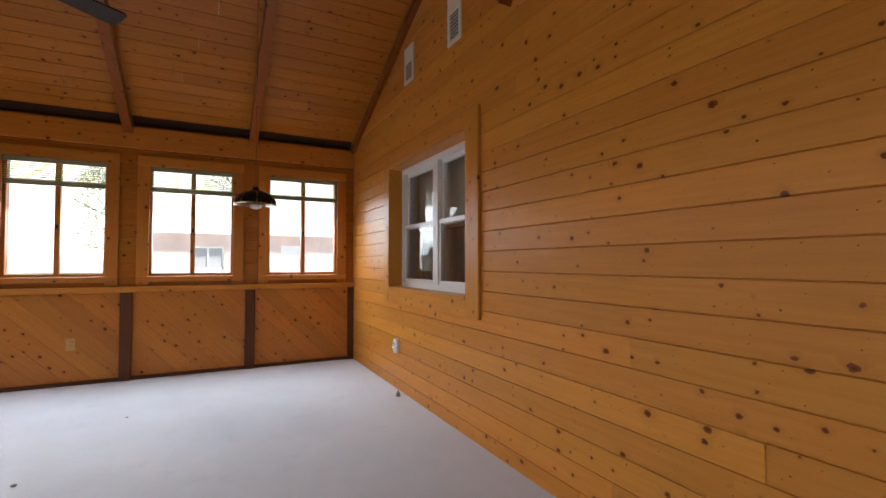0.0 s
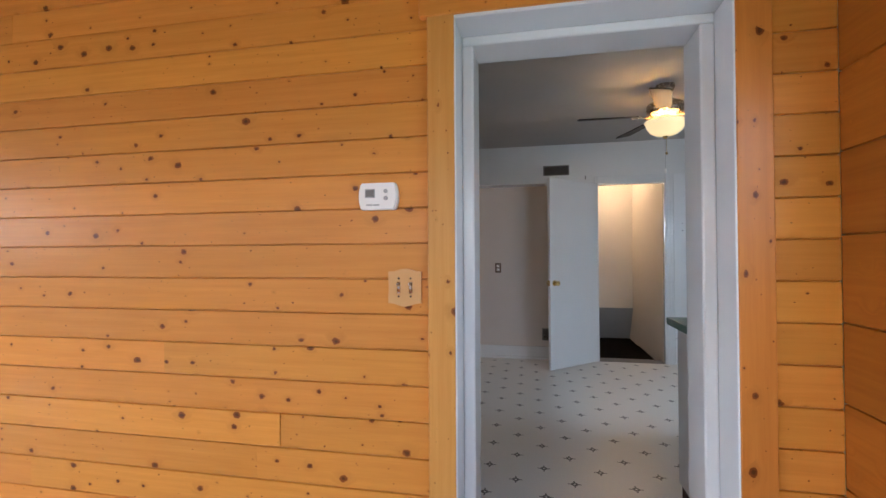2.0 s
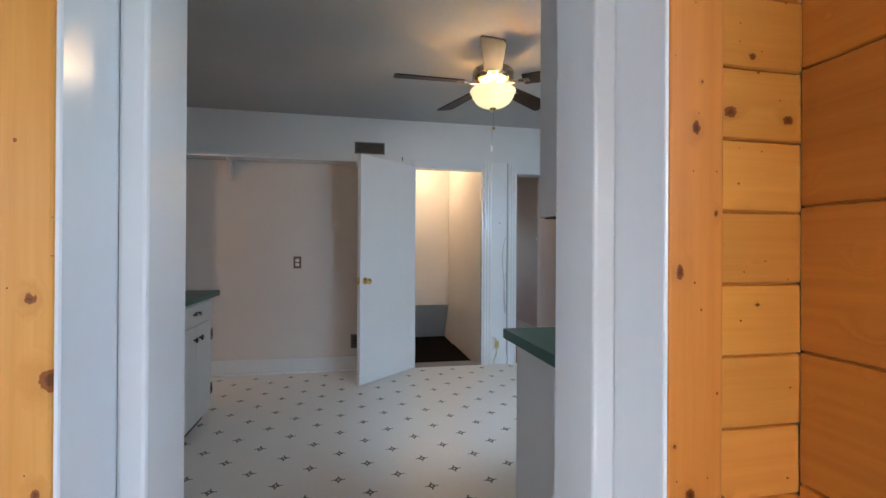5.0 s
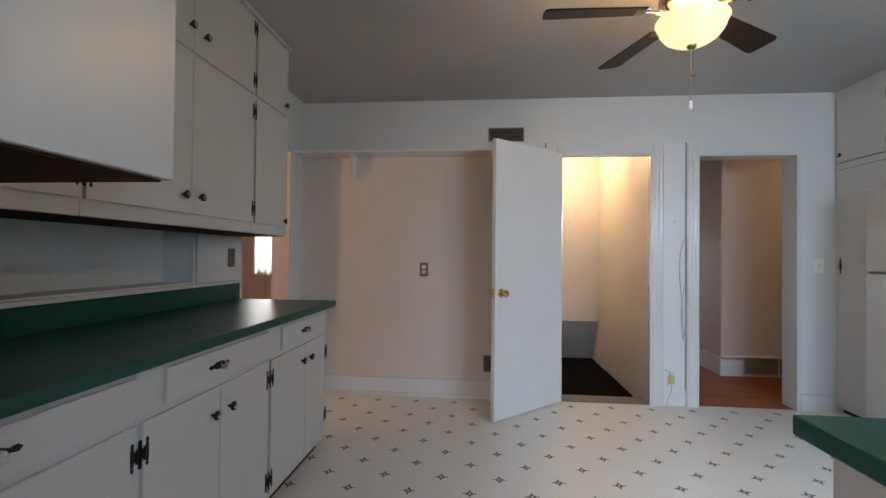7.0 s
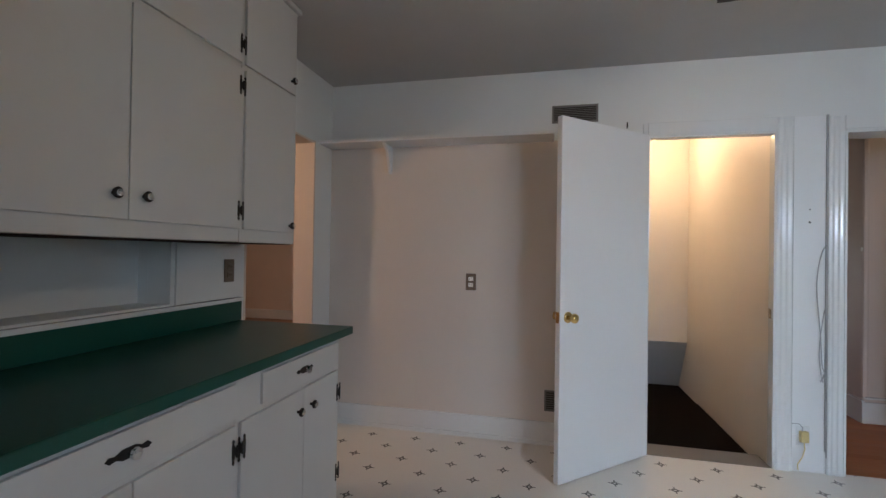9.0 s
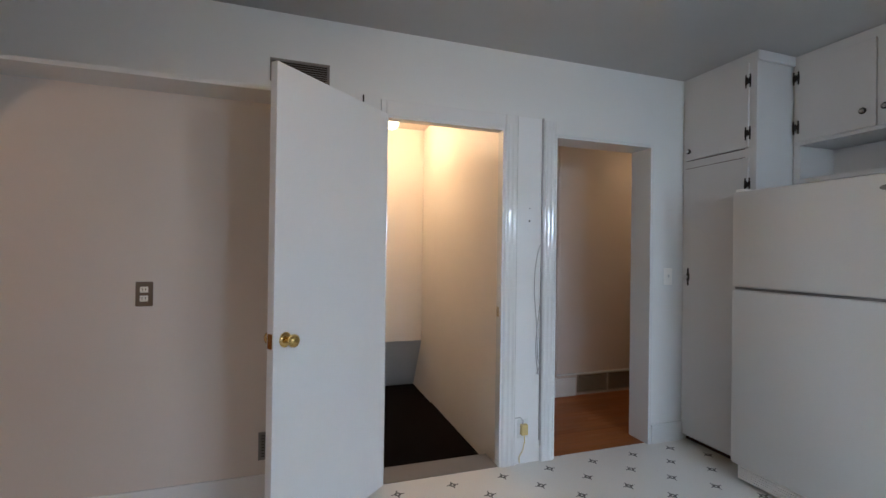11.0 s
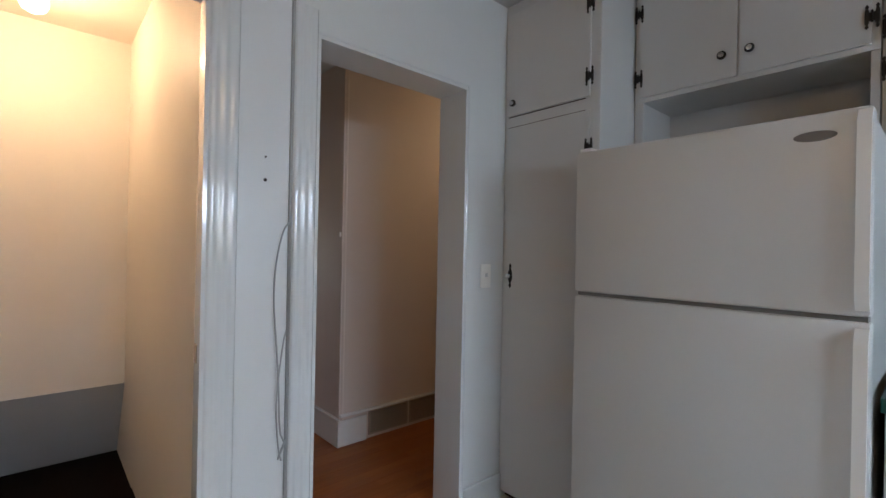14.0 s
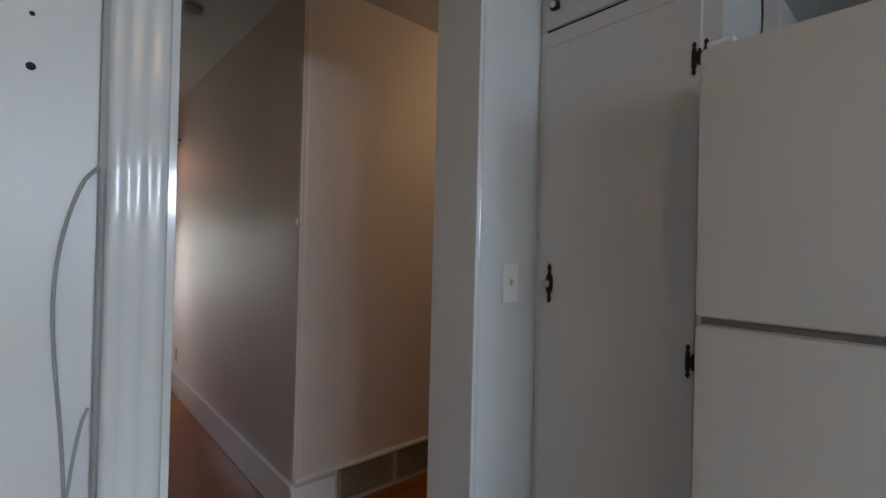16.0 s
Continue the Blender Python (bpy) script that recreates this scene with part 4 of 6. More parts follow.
sd = thing("door_stair", "white painted flush door standing open before the stairs", "door", pose(1.512, 6.035, 0, 0, 0, 180 + 44.0), kind="structure")
part("door_leaf", box(0.004, 0.772, -0.018, 0.018, 0.012, 2.04, 0.003), DOORPAINT, sd)
knobset(sd, pose(0.712, 0.018, 0.925, -90, 0, 0), BRASS)
knobset(sd, pose(0.712, -0.018, 0.925, 90, 0, 0), BRASS)
part("latch_plate", box(0.7715, 0.774, -0.012, 0.012, 0.895, 0.955), BRASS, sd)
for zz in (0.28, 1.0, 1.80):
    part("hinge", lathe([(0.006, 0), (0.006, 0.09)], pose(0.0, -0.022, zz), 10), BRASS, sd, smooth=True)

od = thing("door_outside", "white half-glazed outside door, shut", "door", kind="structure")
L0, L1, LZ0, LZ1 = 0.97, 1.605, 1.085, 1.93
DX = 1.738
part("door_leaf", wall_y(DX, DX + 0.044, 0.825, 1.757, PF + 0.01, 2.07, ((L0, L1, LZ0, LZ1),)), GREYDOOR, od)
# White bead colours in the daylit glass reveal, brighter than the door's paint.
for e, n, mt, x0 in ((0.050, "glazing_frame", GREYDOOR, DX - 0.012), (0.014, "glazing_bead", VINYLWHITE, DX - 0.006)):
    w = 0.035 if e > 0.02 else 0.020
    for yy0, yy1, zz0, zz1 in ((L0 - e, L0 - e + w, LZ0 - e, LZ1 + e), (L1 + e - w, L1 + e, LZ0 - e, LZ1 + e), (L0 - e + w, L1 + e - w, LZ0 - e, LZ0 - e + w), (L0 - e + w, L1 + e - w, LZ1 + e - w, LZ1 + e)):
        part(n, box(x0, DX + 0.004, yy0, yy1, zz0, zz1, 0.005), mt, od)
p = part("pane", box(DX + 0.018, DX + 0.024, L0, L1, LZ0, LZ1), GLASS, od)
p.visible_shadow = False
for a, b in ((0.925, 1.245), (1.315, 1.635)):
    part("panel", boxes((DX - 0.003, DX + 0.004, a, b, 0.22, 0.90, 0.003), (DX - 0.006, DX + 0.0, a + 0.035, b - 0.035, 0.255, 0.865, 0.003)), GREYDOOR, od)
knobset(od, pose(DX, 0.89, 0.98, 0, -90, 0), BRASS)

# ---- kitchen cabinets ----
def hinge_bm(x, z, h=0.082):
    """A black H hinge with pointed leaf ends, standing a little proud of the face (local -y)."""
    bm = bmesh.new()
    t = Matrix.Translation((x, 0, z)) @ Matrix.Rotation(radians(90), 4, "X")
    for sx in (-1, 1):
        c = sx * 0.0135
        w = 0.0055
        pts = [(c - w * 0.2, -h / 2), (c + w * 0.2, -h / 2), (c + w, -h / 2 + 0.007), (c + w * 0.5, -h / 2 + 0.014), (c + w, -h / 2 + 0.02), (c + w, h / 2 - 0.02), (c + w * 0.5, h / 2 - 0.014), (c + w, h / 2 - 0.007), (c + w * 0.2, h / 2), (c - w * 0.2, h / 2), (c - w, h / 2 - 0.007), (c - w * 0.5, h / 2 - 0.014), (c - w, h / 2 - 0.02), (c - w, -h / 2 + 0.02), (c - w * 0.5, -h / 2 + 0.014), (c - w, -h / 2 + 0.007)]
        add_prism(bm, pts, 0.0, 0.003, t)
    add_prism(bm, [(-0.010, -0.014), (0.010, -0.014), (0.010, 0.014), (-0.010, 0.014)], 0.0, 0.0035, t)
    add_lathe(bm, [(0.0035, -0.02), (0.0035, 0.02)], Matrix.Translation((x, -0.005, z)), 8)
    return bm


def knob_parts(parent, x, z, y=-0.020):
    m = pose(x, y, z, 90, 0, 0)
    k = part("knob", lathe([(0.006, 0.0), (0.006, 0.012), (0.0165, 0.016), (0.0175, 0.022), (0.0135, 0.027), (0.0125, 0.0275)], m, 18), BLACKIRON, parent, "black knob with a bright chrome centre", smooth=True)
    part("knob_centre", lathe([(0.0115, 0.0265), (0.0105, 0.0305), (0.005, 0.033)], m, 16), CHROME, k, smooth=True)


def pull_parts(parent, x, z, y=-0.020):
    m = pose(x, y, z, 90, 0, 0)
    bm = bmesh.new()
    pts = [(-0.062, 0.0), (-0.052, 0.008), (-0.036, 0.005), (-0.018, 0.013), (0.018, 0.013), (0.036, 0.005), (0.052, 0.008), (0.062, 0.0), (0.052, -0.008), (0.036, -0.005), (0.018, -0.013), (-0.018, -0.013), (-0.036, -0.005), (-0.052, -0.008)]
    add_prism(bm, pts, 0.0, 0.004, m @ Matrix.Rotation(radians(0), 4, "Z"))
    k = part("pull", bm, BLACKIRON, parent, "black iron pull with a bright centre")
    part("pull_knob", lathe([(0.007, 0.003), (0.007, 0.016), (0.015, 0.020), (0.014, 0.027), (0.006, 0.031)], m, 16), CHROME, k, smooth=True)


def cabinet(name, label, m, x0, x1, z0, z1, depth, doors=(), drawers=(), toe=0.0, under=None, cat="cabinet", group=""):
    """A built-in unit: local x along the run, local y into the cabinet, face frame at y = 0.
    doors: (x0, x1, z0, z1, side of the hinges -1/1, knob x, knob z, hinge heights); drawers: (x0, x1, z0, z1, pull x)."""
    c = thing(name, label, cat, m, group)
    part("body", box(x0, x1, 0.0, depth, z0 + toe, z1, 0.002), CAB, c)
    if toe:
        part("toe_kick", box(x0, x1, 0.05, depth, z0, z0 + toe), UNDERSIDE, c)
    if under:
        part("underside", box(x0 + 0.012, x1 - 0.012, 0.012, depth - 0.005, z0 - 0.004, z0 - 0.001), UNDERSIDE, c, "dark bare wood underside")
    for a, b, c0, c1, side, kx, kz, hz in doors:
        d = part("door", box(a, b, -0.013, 0.0, c0, c1, 0.0025), CAB, c)
        hx = a if side < 0 else b
        for h in hz:
            hb = part("hinge", hinge_bm(hx, h), BLACKIRON, d, "black iron H hinge", m=pose(0, -0.0132, 0))
        if kx is not None:
            knob_parts(d, kx, kz, -0.013)
    for a, b, c0, c1, kx in drawers:
        d = part("drawer_front", box(a, b, -0.013, 0.0, c0, c1, 0.0025), CAB, c)
        pull_parts(d, kx, (c0 + c1) / 2, -0.013)
    return c


UB, UT, UM = 1.305, KC - 0.002, 2.05
LEFT = pose(-0.376, 0, 0, 0, 0, 90)          # local x is the world's y
g = "wall cabinets along the west wall"
DU = 0.376 + KW
lw = "off-white painted wall cabinet with black hinges, over the green counter"
cabinet("wall_cabinet", lw, LEFT, KS + 0.46, 3.545, UB, UT, -DU, [
    (KS + 0.48, 3.02, 1.36, UM - 0.012, -1, 2.97, 1.44, (1.44, 1.95)), (3.025, 3.535, 1.36, UM - 0.012, 1, 3.08, 1.44, (1.44, 1.95)),
    (KS + 0.48, 3.02, UM + 0.012, 2.48, -1, 2.97, 2.14, (2.13, 2.41)), (3.025, 3.535, UM + 0.012, 2.48, 1, 3.08, 2.14, (2.13, 2.41))], under=True, group=g)
cabinet("wall_cabinet", lw, LEFT, 3.547, 4.595, UB, UT, -DU, [
    (3.557, 4.067, 1.36, UM - 0.012, -1, 4.015, 1.437, (1.44, 1.95)), (4.071, 4.588, 1.36, UM - 0.012, 1, 4.120, 1.437, (1.437, 1.965)),
    (3.557, 4.067, UM + 0.012, 2.48, -1, 4.040, 2.165, (2.13, 2.41)), (4.071, 4.588, UM + 0.012, 2.48, 1, 4.140, 2.155, (2.140, 2.420))], under=True, group=g)
cabinet("wall_cabinet", lw, LEFT, 4.597, 5.02, UB, UT, -DU, [
    (4.612, 5.0, 1.36, UM - 0.012, -1, 4.955, 1.395, ()), (4.612, 5.0, UM + 0.012, 2.48, -1, 4.955, 2.12, ())], under=True, group=g)
solid("trim_cabinet_crown", boxes((-0.39, -0.355, KS + 0.46, 5.035, 2.49, KC - 0.001, 0.006)), CAB, "small painted moulding above the wall cabinets", "trim", "structure")
# wall cabinets beside the doorway
SOUTH = pose(0, 2.835, 0, 0, 0, 180)         # local x is minus the world's x
cabinet("wall_cabinet", "off-white wall cabinet with a bare end panel beside the doorway", pose(0, 2.905, 0, 0, 0, 180), -0.408, 0.335, UB, UT, 2.905 - KS, [
    (-0.39, -0.07, 1.36, UM - 0.012, -1, -0.11, 1.44, ()), (-0.065, 0.30, 1.36, UM - 0.012, 1, -0.03, 1.44, (1.44, 1.95)), (-0.39, 0.30, UM + 0.012, 2.48, -1, 0.2, 2.14, ())], under=True)
cabinet("wall_cabinet", "off-white wall cabinet with a bare end panel by the sink window", SOUTH, -1.90, -1.485, UB, UT, 2.835 - KS, [
    (-1.88, -1.51, 1.36, UM - 0.012, -1, -1.55, 1.44, (1.44, 1.95)), (-1.88, -1.51, UM + 0.012, 2.48, -1, -1.6, 2.14, (2.13, 2.41))], under=True)

BASE = pose(-0.085, 0, 0, 0, 0, 90)
DB = -0.085 - KW
g = "base cabinets along the west wall"
lb = "off-white painted base cabinet with black iron hardware"
cabinet("base_cabinet", lb, BASE, KS + 0.004, 3.438, 0, 0.86, DB, [
    (KS + 0.05, 2.94, 0.10, 0.705, -1, 2.89, 0.61, (0.62, 0.17)), (2.945, 3.425, 0.10, 0.705, 1, 2.99, 0.61, (0.62, 0.17))], [(KS + 0.05, 3.425, 0.728, 0.838, 3.05)], toe=0.07, group=g)
cabinet("base_cabinet", lb, BASE, 3.44, 4.215, 0, 0.86, DB, [
    (3.455, 3.832, 0.10, 0.705, -1, 3.783, 0.611, (0.62, 0.17)), (3.836, 4.205, 0.10, 0.705, 1, 3.889, 0.611, (0.623, 0.165))], [(3.548, 4.205, 0.728, 0.838, 3.82)], toe=0.07, group=g)
cabinet("base_cabinet", lb, BASE, 4.217, 4.96, 0, 0.86, DB, [
    (4.232, 4.622, 0.10, 0.705, -1, 4.574, 0.624, (0.623, 0.165)), (4.626, 4.935, 0.10, 0.705, 1, 4.676, 0.624, (0.60, 0.22))], [(4.345, 4.935, 0.728, 0.838, 4.624)], toe=0.07, group=g)


ct = thing("countertop", "dark green laminate counter with a low backsplash", "countertop")
part("top", boxes((KW + 0.001, -0.042, KS + 0.003, 5.03, 0.862, 0.90, 0.004)), GREEN, ct)
part("backsplash", box(KW + 0.001, KW + 0.02, KS + 0.003, 5.03, 0.901, 1.002, 0.004), GREEN, ct)
solid("ledge_backsplash", box(KW + 0.001, KW + 0.035, KS + 0.003, 5.03, 1.003, 1.022, 0.003), TRIM, "thin white ledge above the green backsplash", "trim", "structure")
solid("wall_panel", box(KW + 0.001, KW + 0.012, 4.60, 5.04, 1.024, UB - 0.006, 0.002), WALL, "white panel on the wall under the cabinets", "panel", "structure")

# counter and base cabinets below the sink window
ct2 = thing("countertop", "dark green laminate counter turning the corner by the window", "countertop")
part("top", boxes((1.475, KE - 0.002, KS + 0.003, 3.155, 0.862, 0.90, 0.004), (3.505, KE - 0.002, 3.156, 4.648, 0.862, 0.90, 0.004)), GREEN, ct2)
part("backsplash", boxes((1.475, KE - 0.002, KS + 0.003, KS + 0.022, 0.901, 1.0, 0.004), (KE - 0.021, KE - 0.002, KS + 0.023, 4.645, 0.901, 1.0, 0.004)), GREEN, ct2)
cabinet("base_cabinet", "off-white base cabinet with a plain end panel by the doorway", pose(0, 3.11, 0, 0, 0, 180), -3.54, -1.515, 0, 0.86, 3.11 - KS, [
    (-2.0, -1.55, 0.10, 0.705, 1, -1.95, 0.61, (0.62, 0.17)), (-2.47, -2.02, 0.10, 0.705, -1, -2.07, 0.61, (0.62, 0.17)), (-3.2, -2.49, 0.10, 0.705, -1, -2.6, 0.61, (0.62, 0.17))], [(-2.47, -1.55, 0.728, 0.838, -2.0)], toe=0.07)
RIGHT = pose(3.572, 0, 0, 0, 0, -90)         # local x is minus the world's y
cabinet("base_cabinet", "off-white base cabinet beside the refrigerator", RIGHT, -4.642, -3.12, 0, 0.86, KE - 3.572, [
    (-4.608, -4.10, 0.10, 0.705, -1, -4.14, 0.61, (0.62, 0.17)), (-4.09, -3.60, 0.10, 0.705, 1, -4.04, 0.61, (0.62, 0.17))], [(-4.585, -3.60, 0.728, 0.838, -4.07)], toe=0.07)
RX = 3.945
RU = pose(RX, 0, 0, 0, 0, -90)
cabinet("wall_cabinet", "off-white painted wall cabinet next to the refrigerator", RU, -4.686, -3.45, 1.316, UT, KE - RX, [
    (-4.668, -4.06, 1.36, 1.925, -1, -4.10, 1.44, (1.414, 1.890)), (-4.05, -3.47, 1.36, 1.925, 1, -4.0, 1.44, (1.412, 1.872)),
    (-4.668, -4.06, 1.945, 2.47, -1, -4.10, 2.05, (2.03, 2.40)), (-4.05, -3.47, 1.945, 2.47, 1, -4.0, 2.05, (1.985, 2.40))], under=True)
fc = thing("refrigerator_cabinet", "off-white cabinet with an open niche above the refrigerator", "cabinet", RU)
part("body", boxes((-5.525, -4.690, 0.0, KE - RX, 1.965, UT, 0.002)), CAB, fc)
part("niche_side", box(-5.525, -5.485, 0.0, KE - RX, 1.735, 1.964, 0.002), CAB, fc)
part("niche_side", box(-4.715, -4.690, 0.0, KE - RX, 1.72, 1.964, 0.002), CAB, fc)
part("niche_back", box(-5.485, -4.715, KE - RX - 0.03, KE - RX - 0.002, 1.762, 1.964), CAB, fc)
part("shelf", box(-5.485, -4.715, 0.0, KE - RX - 0.002, 1.735, 1.761, 0.002), CAB, fc)
for a, b, side, kx in ((-5.503, -5.106, -1, -5.155), (-5.100, -4.712, 1, -5.058)):
    d = part("door", box(a, b, -0.013, 0.0, 1.985, 2.455, 0.0025), CAB, fc)
    for h in (2.075, 2.375):
        part("hinge", hinge_bm(a if side < 0 else b, h), BLACKIRON, d, "black iron H hinge", m=pose(0, -0.0132, 0))
    knob_parts(d, kx, 2.075, -0.013)
# tall pantry
PX = 3.640
pant = cabinet("pantry_cabinet", "tall off-white pantry cabinet with one long door", pose(PX, 0, 0, 0, 0, -90), -(KN - 0.003), -5.53, 0.0, UT, KE - PX, [
    (-6.03, -5.575, 1.945, 2.455, 1, -5.985, 2.0, (2.03, 2.345))], toe=0.045)
d = part("door", box(-6.03, -5.575, -0.013, 0.0, 0.06, 1.885, 0.0025), CAB, pant)
for h in (1.72, 0.98, 0.20):
    part("hinge", hinge_bm(-5.575, h), BLACKIRON, d, "black iron H hinge", m=pose(0, -0.0132, 0))
_bm = bmesh.new()
add_prism(_bm, [(0.0, -0.062), (0.007, -0.05), (0.004, -0.035), (0.012, -0.016), (0.012, 0.016), (0.004, 0.035), (0.007, 0.05), (0.0, 0.062), (-0.007, 0.05), (-0.004, 0.035), (-0.012, 0.016), (-0.012, -0.016), (-0.004, -0.035), (-0.007, -0.05)], 0.0, 0.004, pose(-5.995, -0.013, 1.142, 90, 0, 0))
k = part("pull", _bm, BLACKIRON, d, "black iron pull with a white centre")
part("pull_knob", lathe([(0.007, 0.003), (0.007, 0.016), (0.014, 0.020), (0.013, 0.027), (0.006, 0.031)], pose(-5.995, -0.013, 1.142, 90, 0, 0), 16), CHROME, k, smooth=True)
# Strips colour in the gap's shadow along with the unpainted edge.
for z0 in (1.887, 1.940):
    part("door_gap", box(-6.03, -5.60, -0.0035, 0.0, z0, z0 + 0.003), UNDERSIDE, pant, "thin dark line of bare wood and gap shadow at the door's edge")
solid("trim_pantry_crown", boxes((PX - 0.012, PX + 0.31, 5.512, 5.53, 2.455, KC - 0.001, 0.006)), CAB, "small painted moulding at the pantry's top", "trim", "structure")

# ---- refrigerator ----
fr = thing("refrigerator", "white top-freezer refrigerator with long handles", "refrigerator", pose(0, 0, 0))
FX, F0, F1 = 3.425, 4.660, 5.508
part("body", box(FX + 0.085, KE - 0.07, F0 + 0.006, F1 - 0.006, 0.045, 1.655, 0.012), APPLIANCE, fr)
part("gasket", box(FX + 0.068, FX + 0.088, F0 + 0.012, F1 - 0.012, 0.12, 1.645), GREYGRILLE, fr)
fd = part("freezer_door", box(FX, FX + 0.07, F0, F1, 1.114, 1.655, 0.012), APPLIANCE, fr, smooth=True)
ld = part("lower_door", box(FX, FX + 0.07, F0, F1, 0.115, 1.100, 0.012), APPLIANCE, fr, smooth=True)
part("seam", box(FX + 0.02, FX + 0.075, F0 + 0.008, F1 - 0.008, 1.098, 1.116), GREYGRILLE, fr)


def fridge_handle(z0, z1):
    bm = bmesh.new()
    pts = []
    n = 32
    for i in range(n + 1):
        t = i / n
        off = 0.030 * math.sin(math.pi * min(1, t * 11) / 2) * math.sin(math.pi * min(1, (1 - t) * 11) / 2)
        pts.append((FX - off, z0 + (z1 - z0) * t))
    for w0, w1, d in ((F0 + 0.003, F0 + 0.031, 0.016),):
        ring = []
        for x, zz in pts:
            ring.append([bm.verts.new((x, w0, zz)), bm.verts.new((x, w1, zz)), bm.verts.new((x + d, w1, zz)), bm.verts.new((x + d, w0, zz))])
        for a, b in zip(ring, ring[1:]):
            for i in range(4):
                j = (i + 1) % 4
                bm.faces.new((a[i], a[j], b[j], b[i]))
        bm.faces.new(ring[0])
        bm.faces.new(ring[-1])
    return bm


part("handle", fridge_handle(1.13, 1.645), PLASTIC, fd, "long white moulded handle", smooth=True)
part("handle", fridge_handle(0.575, 1.085), PLASTIC, ld, "long white moulded handle", smooth=True)
part("badge", lathe([(0.047, 0.0), (0.047, 0.002), (0.042, 0.003)], Matrix.Translation((FX - 0.0002, 4.778, 1.592)) @ Matrix.Rotation(radians(-90), 4, "Y") @ Matrix.Diagonal((0.30, 1, 1, 1)), 24), GREYGRILLE, fd, "grey oval badge")
part("hinge_cap", box(FX + 0.01, FX + 0.075, F1 - 0.06, F1 - 0.01, 1.656, 1.668, 0.004), PLASTIC, fr)
part("toe_grille", boxes((FX + 0.05, FX + 0.07, F0 + 0.01, F1 - 0.01, 0.02, 0.10, 0.003), *[(FX + 0.044, FX + 0.05, F0 + 0.03, F1 - 0.03, 0.03 + 0.013 * i, 0.036 + 0.013 * i) for i in range(5)]), PLASTIC, fr)
for yy in (F0 + 0.06, F1 - 0.06):
    part("foot", lathe([(0.02, 0.0), (0.02, 0.02), (0.012, 0.022), (0.012, 0.046)], pose(FX + 0.12, yy, 0), 12), RUBBER, fr)
    part("foot", lathe([(0.02, 0.0), (0.02, 0.02), (0.012, 0.022), (0.012, 0.046)], pose(KE - 0.14, yy, 0), 12), RUBBER, fr)

# ---- ceiling fans ----
def ceiling_fan(name, label, m, drop, turn, lit, blades=5, reach=0.64):
    """Hangs from the local origin; drop is the distance from the ceiling to the blades."""
    f = thing(name, label, "ceiling fan", m)
    part("canopy", lathe([(0.066, 0.0), (0.070, -0.02), (0.055, -0.055), (0.02, -0.065)]), BRONZE, f, smooth=True)
    part("downrod", lathe([(0.012, -0.06), (0.012, -drop + 0.08)], seg=12), BRONZE, f, smooth=True)
    part("motor", lathe([(0.03, -drop + 0.105), (0.09, -drop + 0.098), (0.126, -drop + 0.080), (0.134, -drop + 0.065), (0.134, -drop + 0.020), (0.124, -drop + 0.004), (0.118, -drop + 0.002), (0.10, -drop - 0.012), (0.05, -drop - 0.02)]), BRONZE, f, smooth=True)
    for i in range(blades):
        a = turn + 360 / blades * i
        r = pose(0, 0, -drop, 0, 0, a)
        part("blade_arm", add_box(add_box(bmesh.new(), 0.08, 0.20, -0.012, 0.012, -0.022, -0.012, 0.003), 0.17, 0.24, -0.032, 0.032, -0.016, -0.010, 0.003), BRONZE, f, m=r)
        bm = bmesh.new()
        add_prism(bm, [(0.20, -0.052), (reach - 0.02, -0.070), (reach, -0.058), (reach + 0.004, 0.0), (reach, 0.058), (reach - 0.02, 0.070), (0.20, 0.052)], -0.004, 0.003, pose(0, 0, -0.006, -12, 0, 0))
        part("blade", bm, BLADE, f, m=r)
    if lit:
        part("light_fitter", lathe([(0.045, -drop - 0.02), (0.05, -drop - 0.03), (0.04, -drop - 0.05), (0.02, -drop - 0.055)]), BRONZE, f, smooth=True)
        bowl = [(0.147, -drop - 0.052), (0.149, -drop - 0.058), (0.138, -drop - 0.080), (0.131, -drop - 0.100), (0.108, -drop - 0.132), (0.07, -drop - 0.155), (0.02, -drop - 0.166)]
        inner = [(max(r - 0.006, 0.014), z + 0.004) for r, z in reversed(bowl)]
        gb = part("glass_bowl", lathe(list(reversed(bowl)) + list(reversed(inner)), seg=32), BOWL, f, "lit cream alabaster glass bowl", smooth=True)
        gb.visible_shadow = False
        for sx in (-1, 1):
            bb = part("bulb", lathe([(0.010, 0.0), (0.012, 0.012), (0.019, 0.030), (0.016, 0.046), (0.004, 0.060)], pose(0.03 * sx, 0, -drop - 0.048, 0, 118 * sx, 0), 12), BULB, f, "small glowing bulb in the bowl", smooth=True)
            bb.visible_shadow = False
        part("finial", lathe([(0.022, -drop - 0.163), (0.018, -drop - 0.176), (0.006, -drop - 0.186)], seg=14), BRASS, f, smooth=True)
        for dx, lo, mt in ((0.006, 0.290, BRASS), (-0.004, 0.415, CORD)):
            part("pull_chain", tube([(dx, 0, -drop - 0.18), (dx, 0, -drop - lo)], 0.0014, 6), mt, f)
        part("chain_end", lathe([(0.003, 0.0), (0.009, -0.006), (0.010, -0.014), (0.004, -0.022)], pose(0.006, 0, -drop - 0.285), 12), BRASS, f, smooth=True)
        part("chain_end", lathe([(0.003, 0.0), (0.007, -0.004), (0.007, -0.03), (0.003, -0.034)], pose(-0.004, 0, -drop - 0.412), 10), PLASTIC, f, smooth=True)
    return f


ceiling_fan("ceiling_fan", "five-bladed dark ceiling fan with a lit glass bowl", pose(1.79, 4.30, KC), KC - 2.29, 36.5, True)

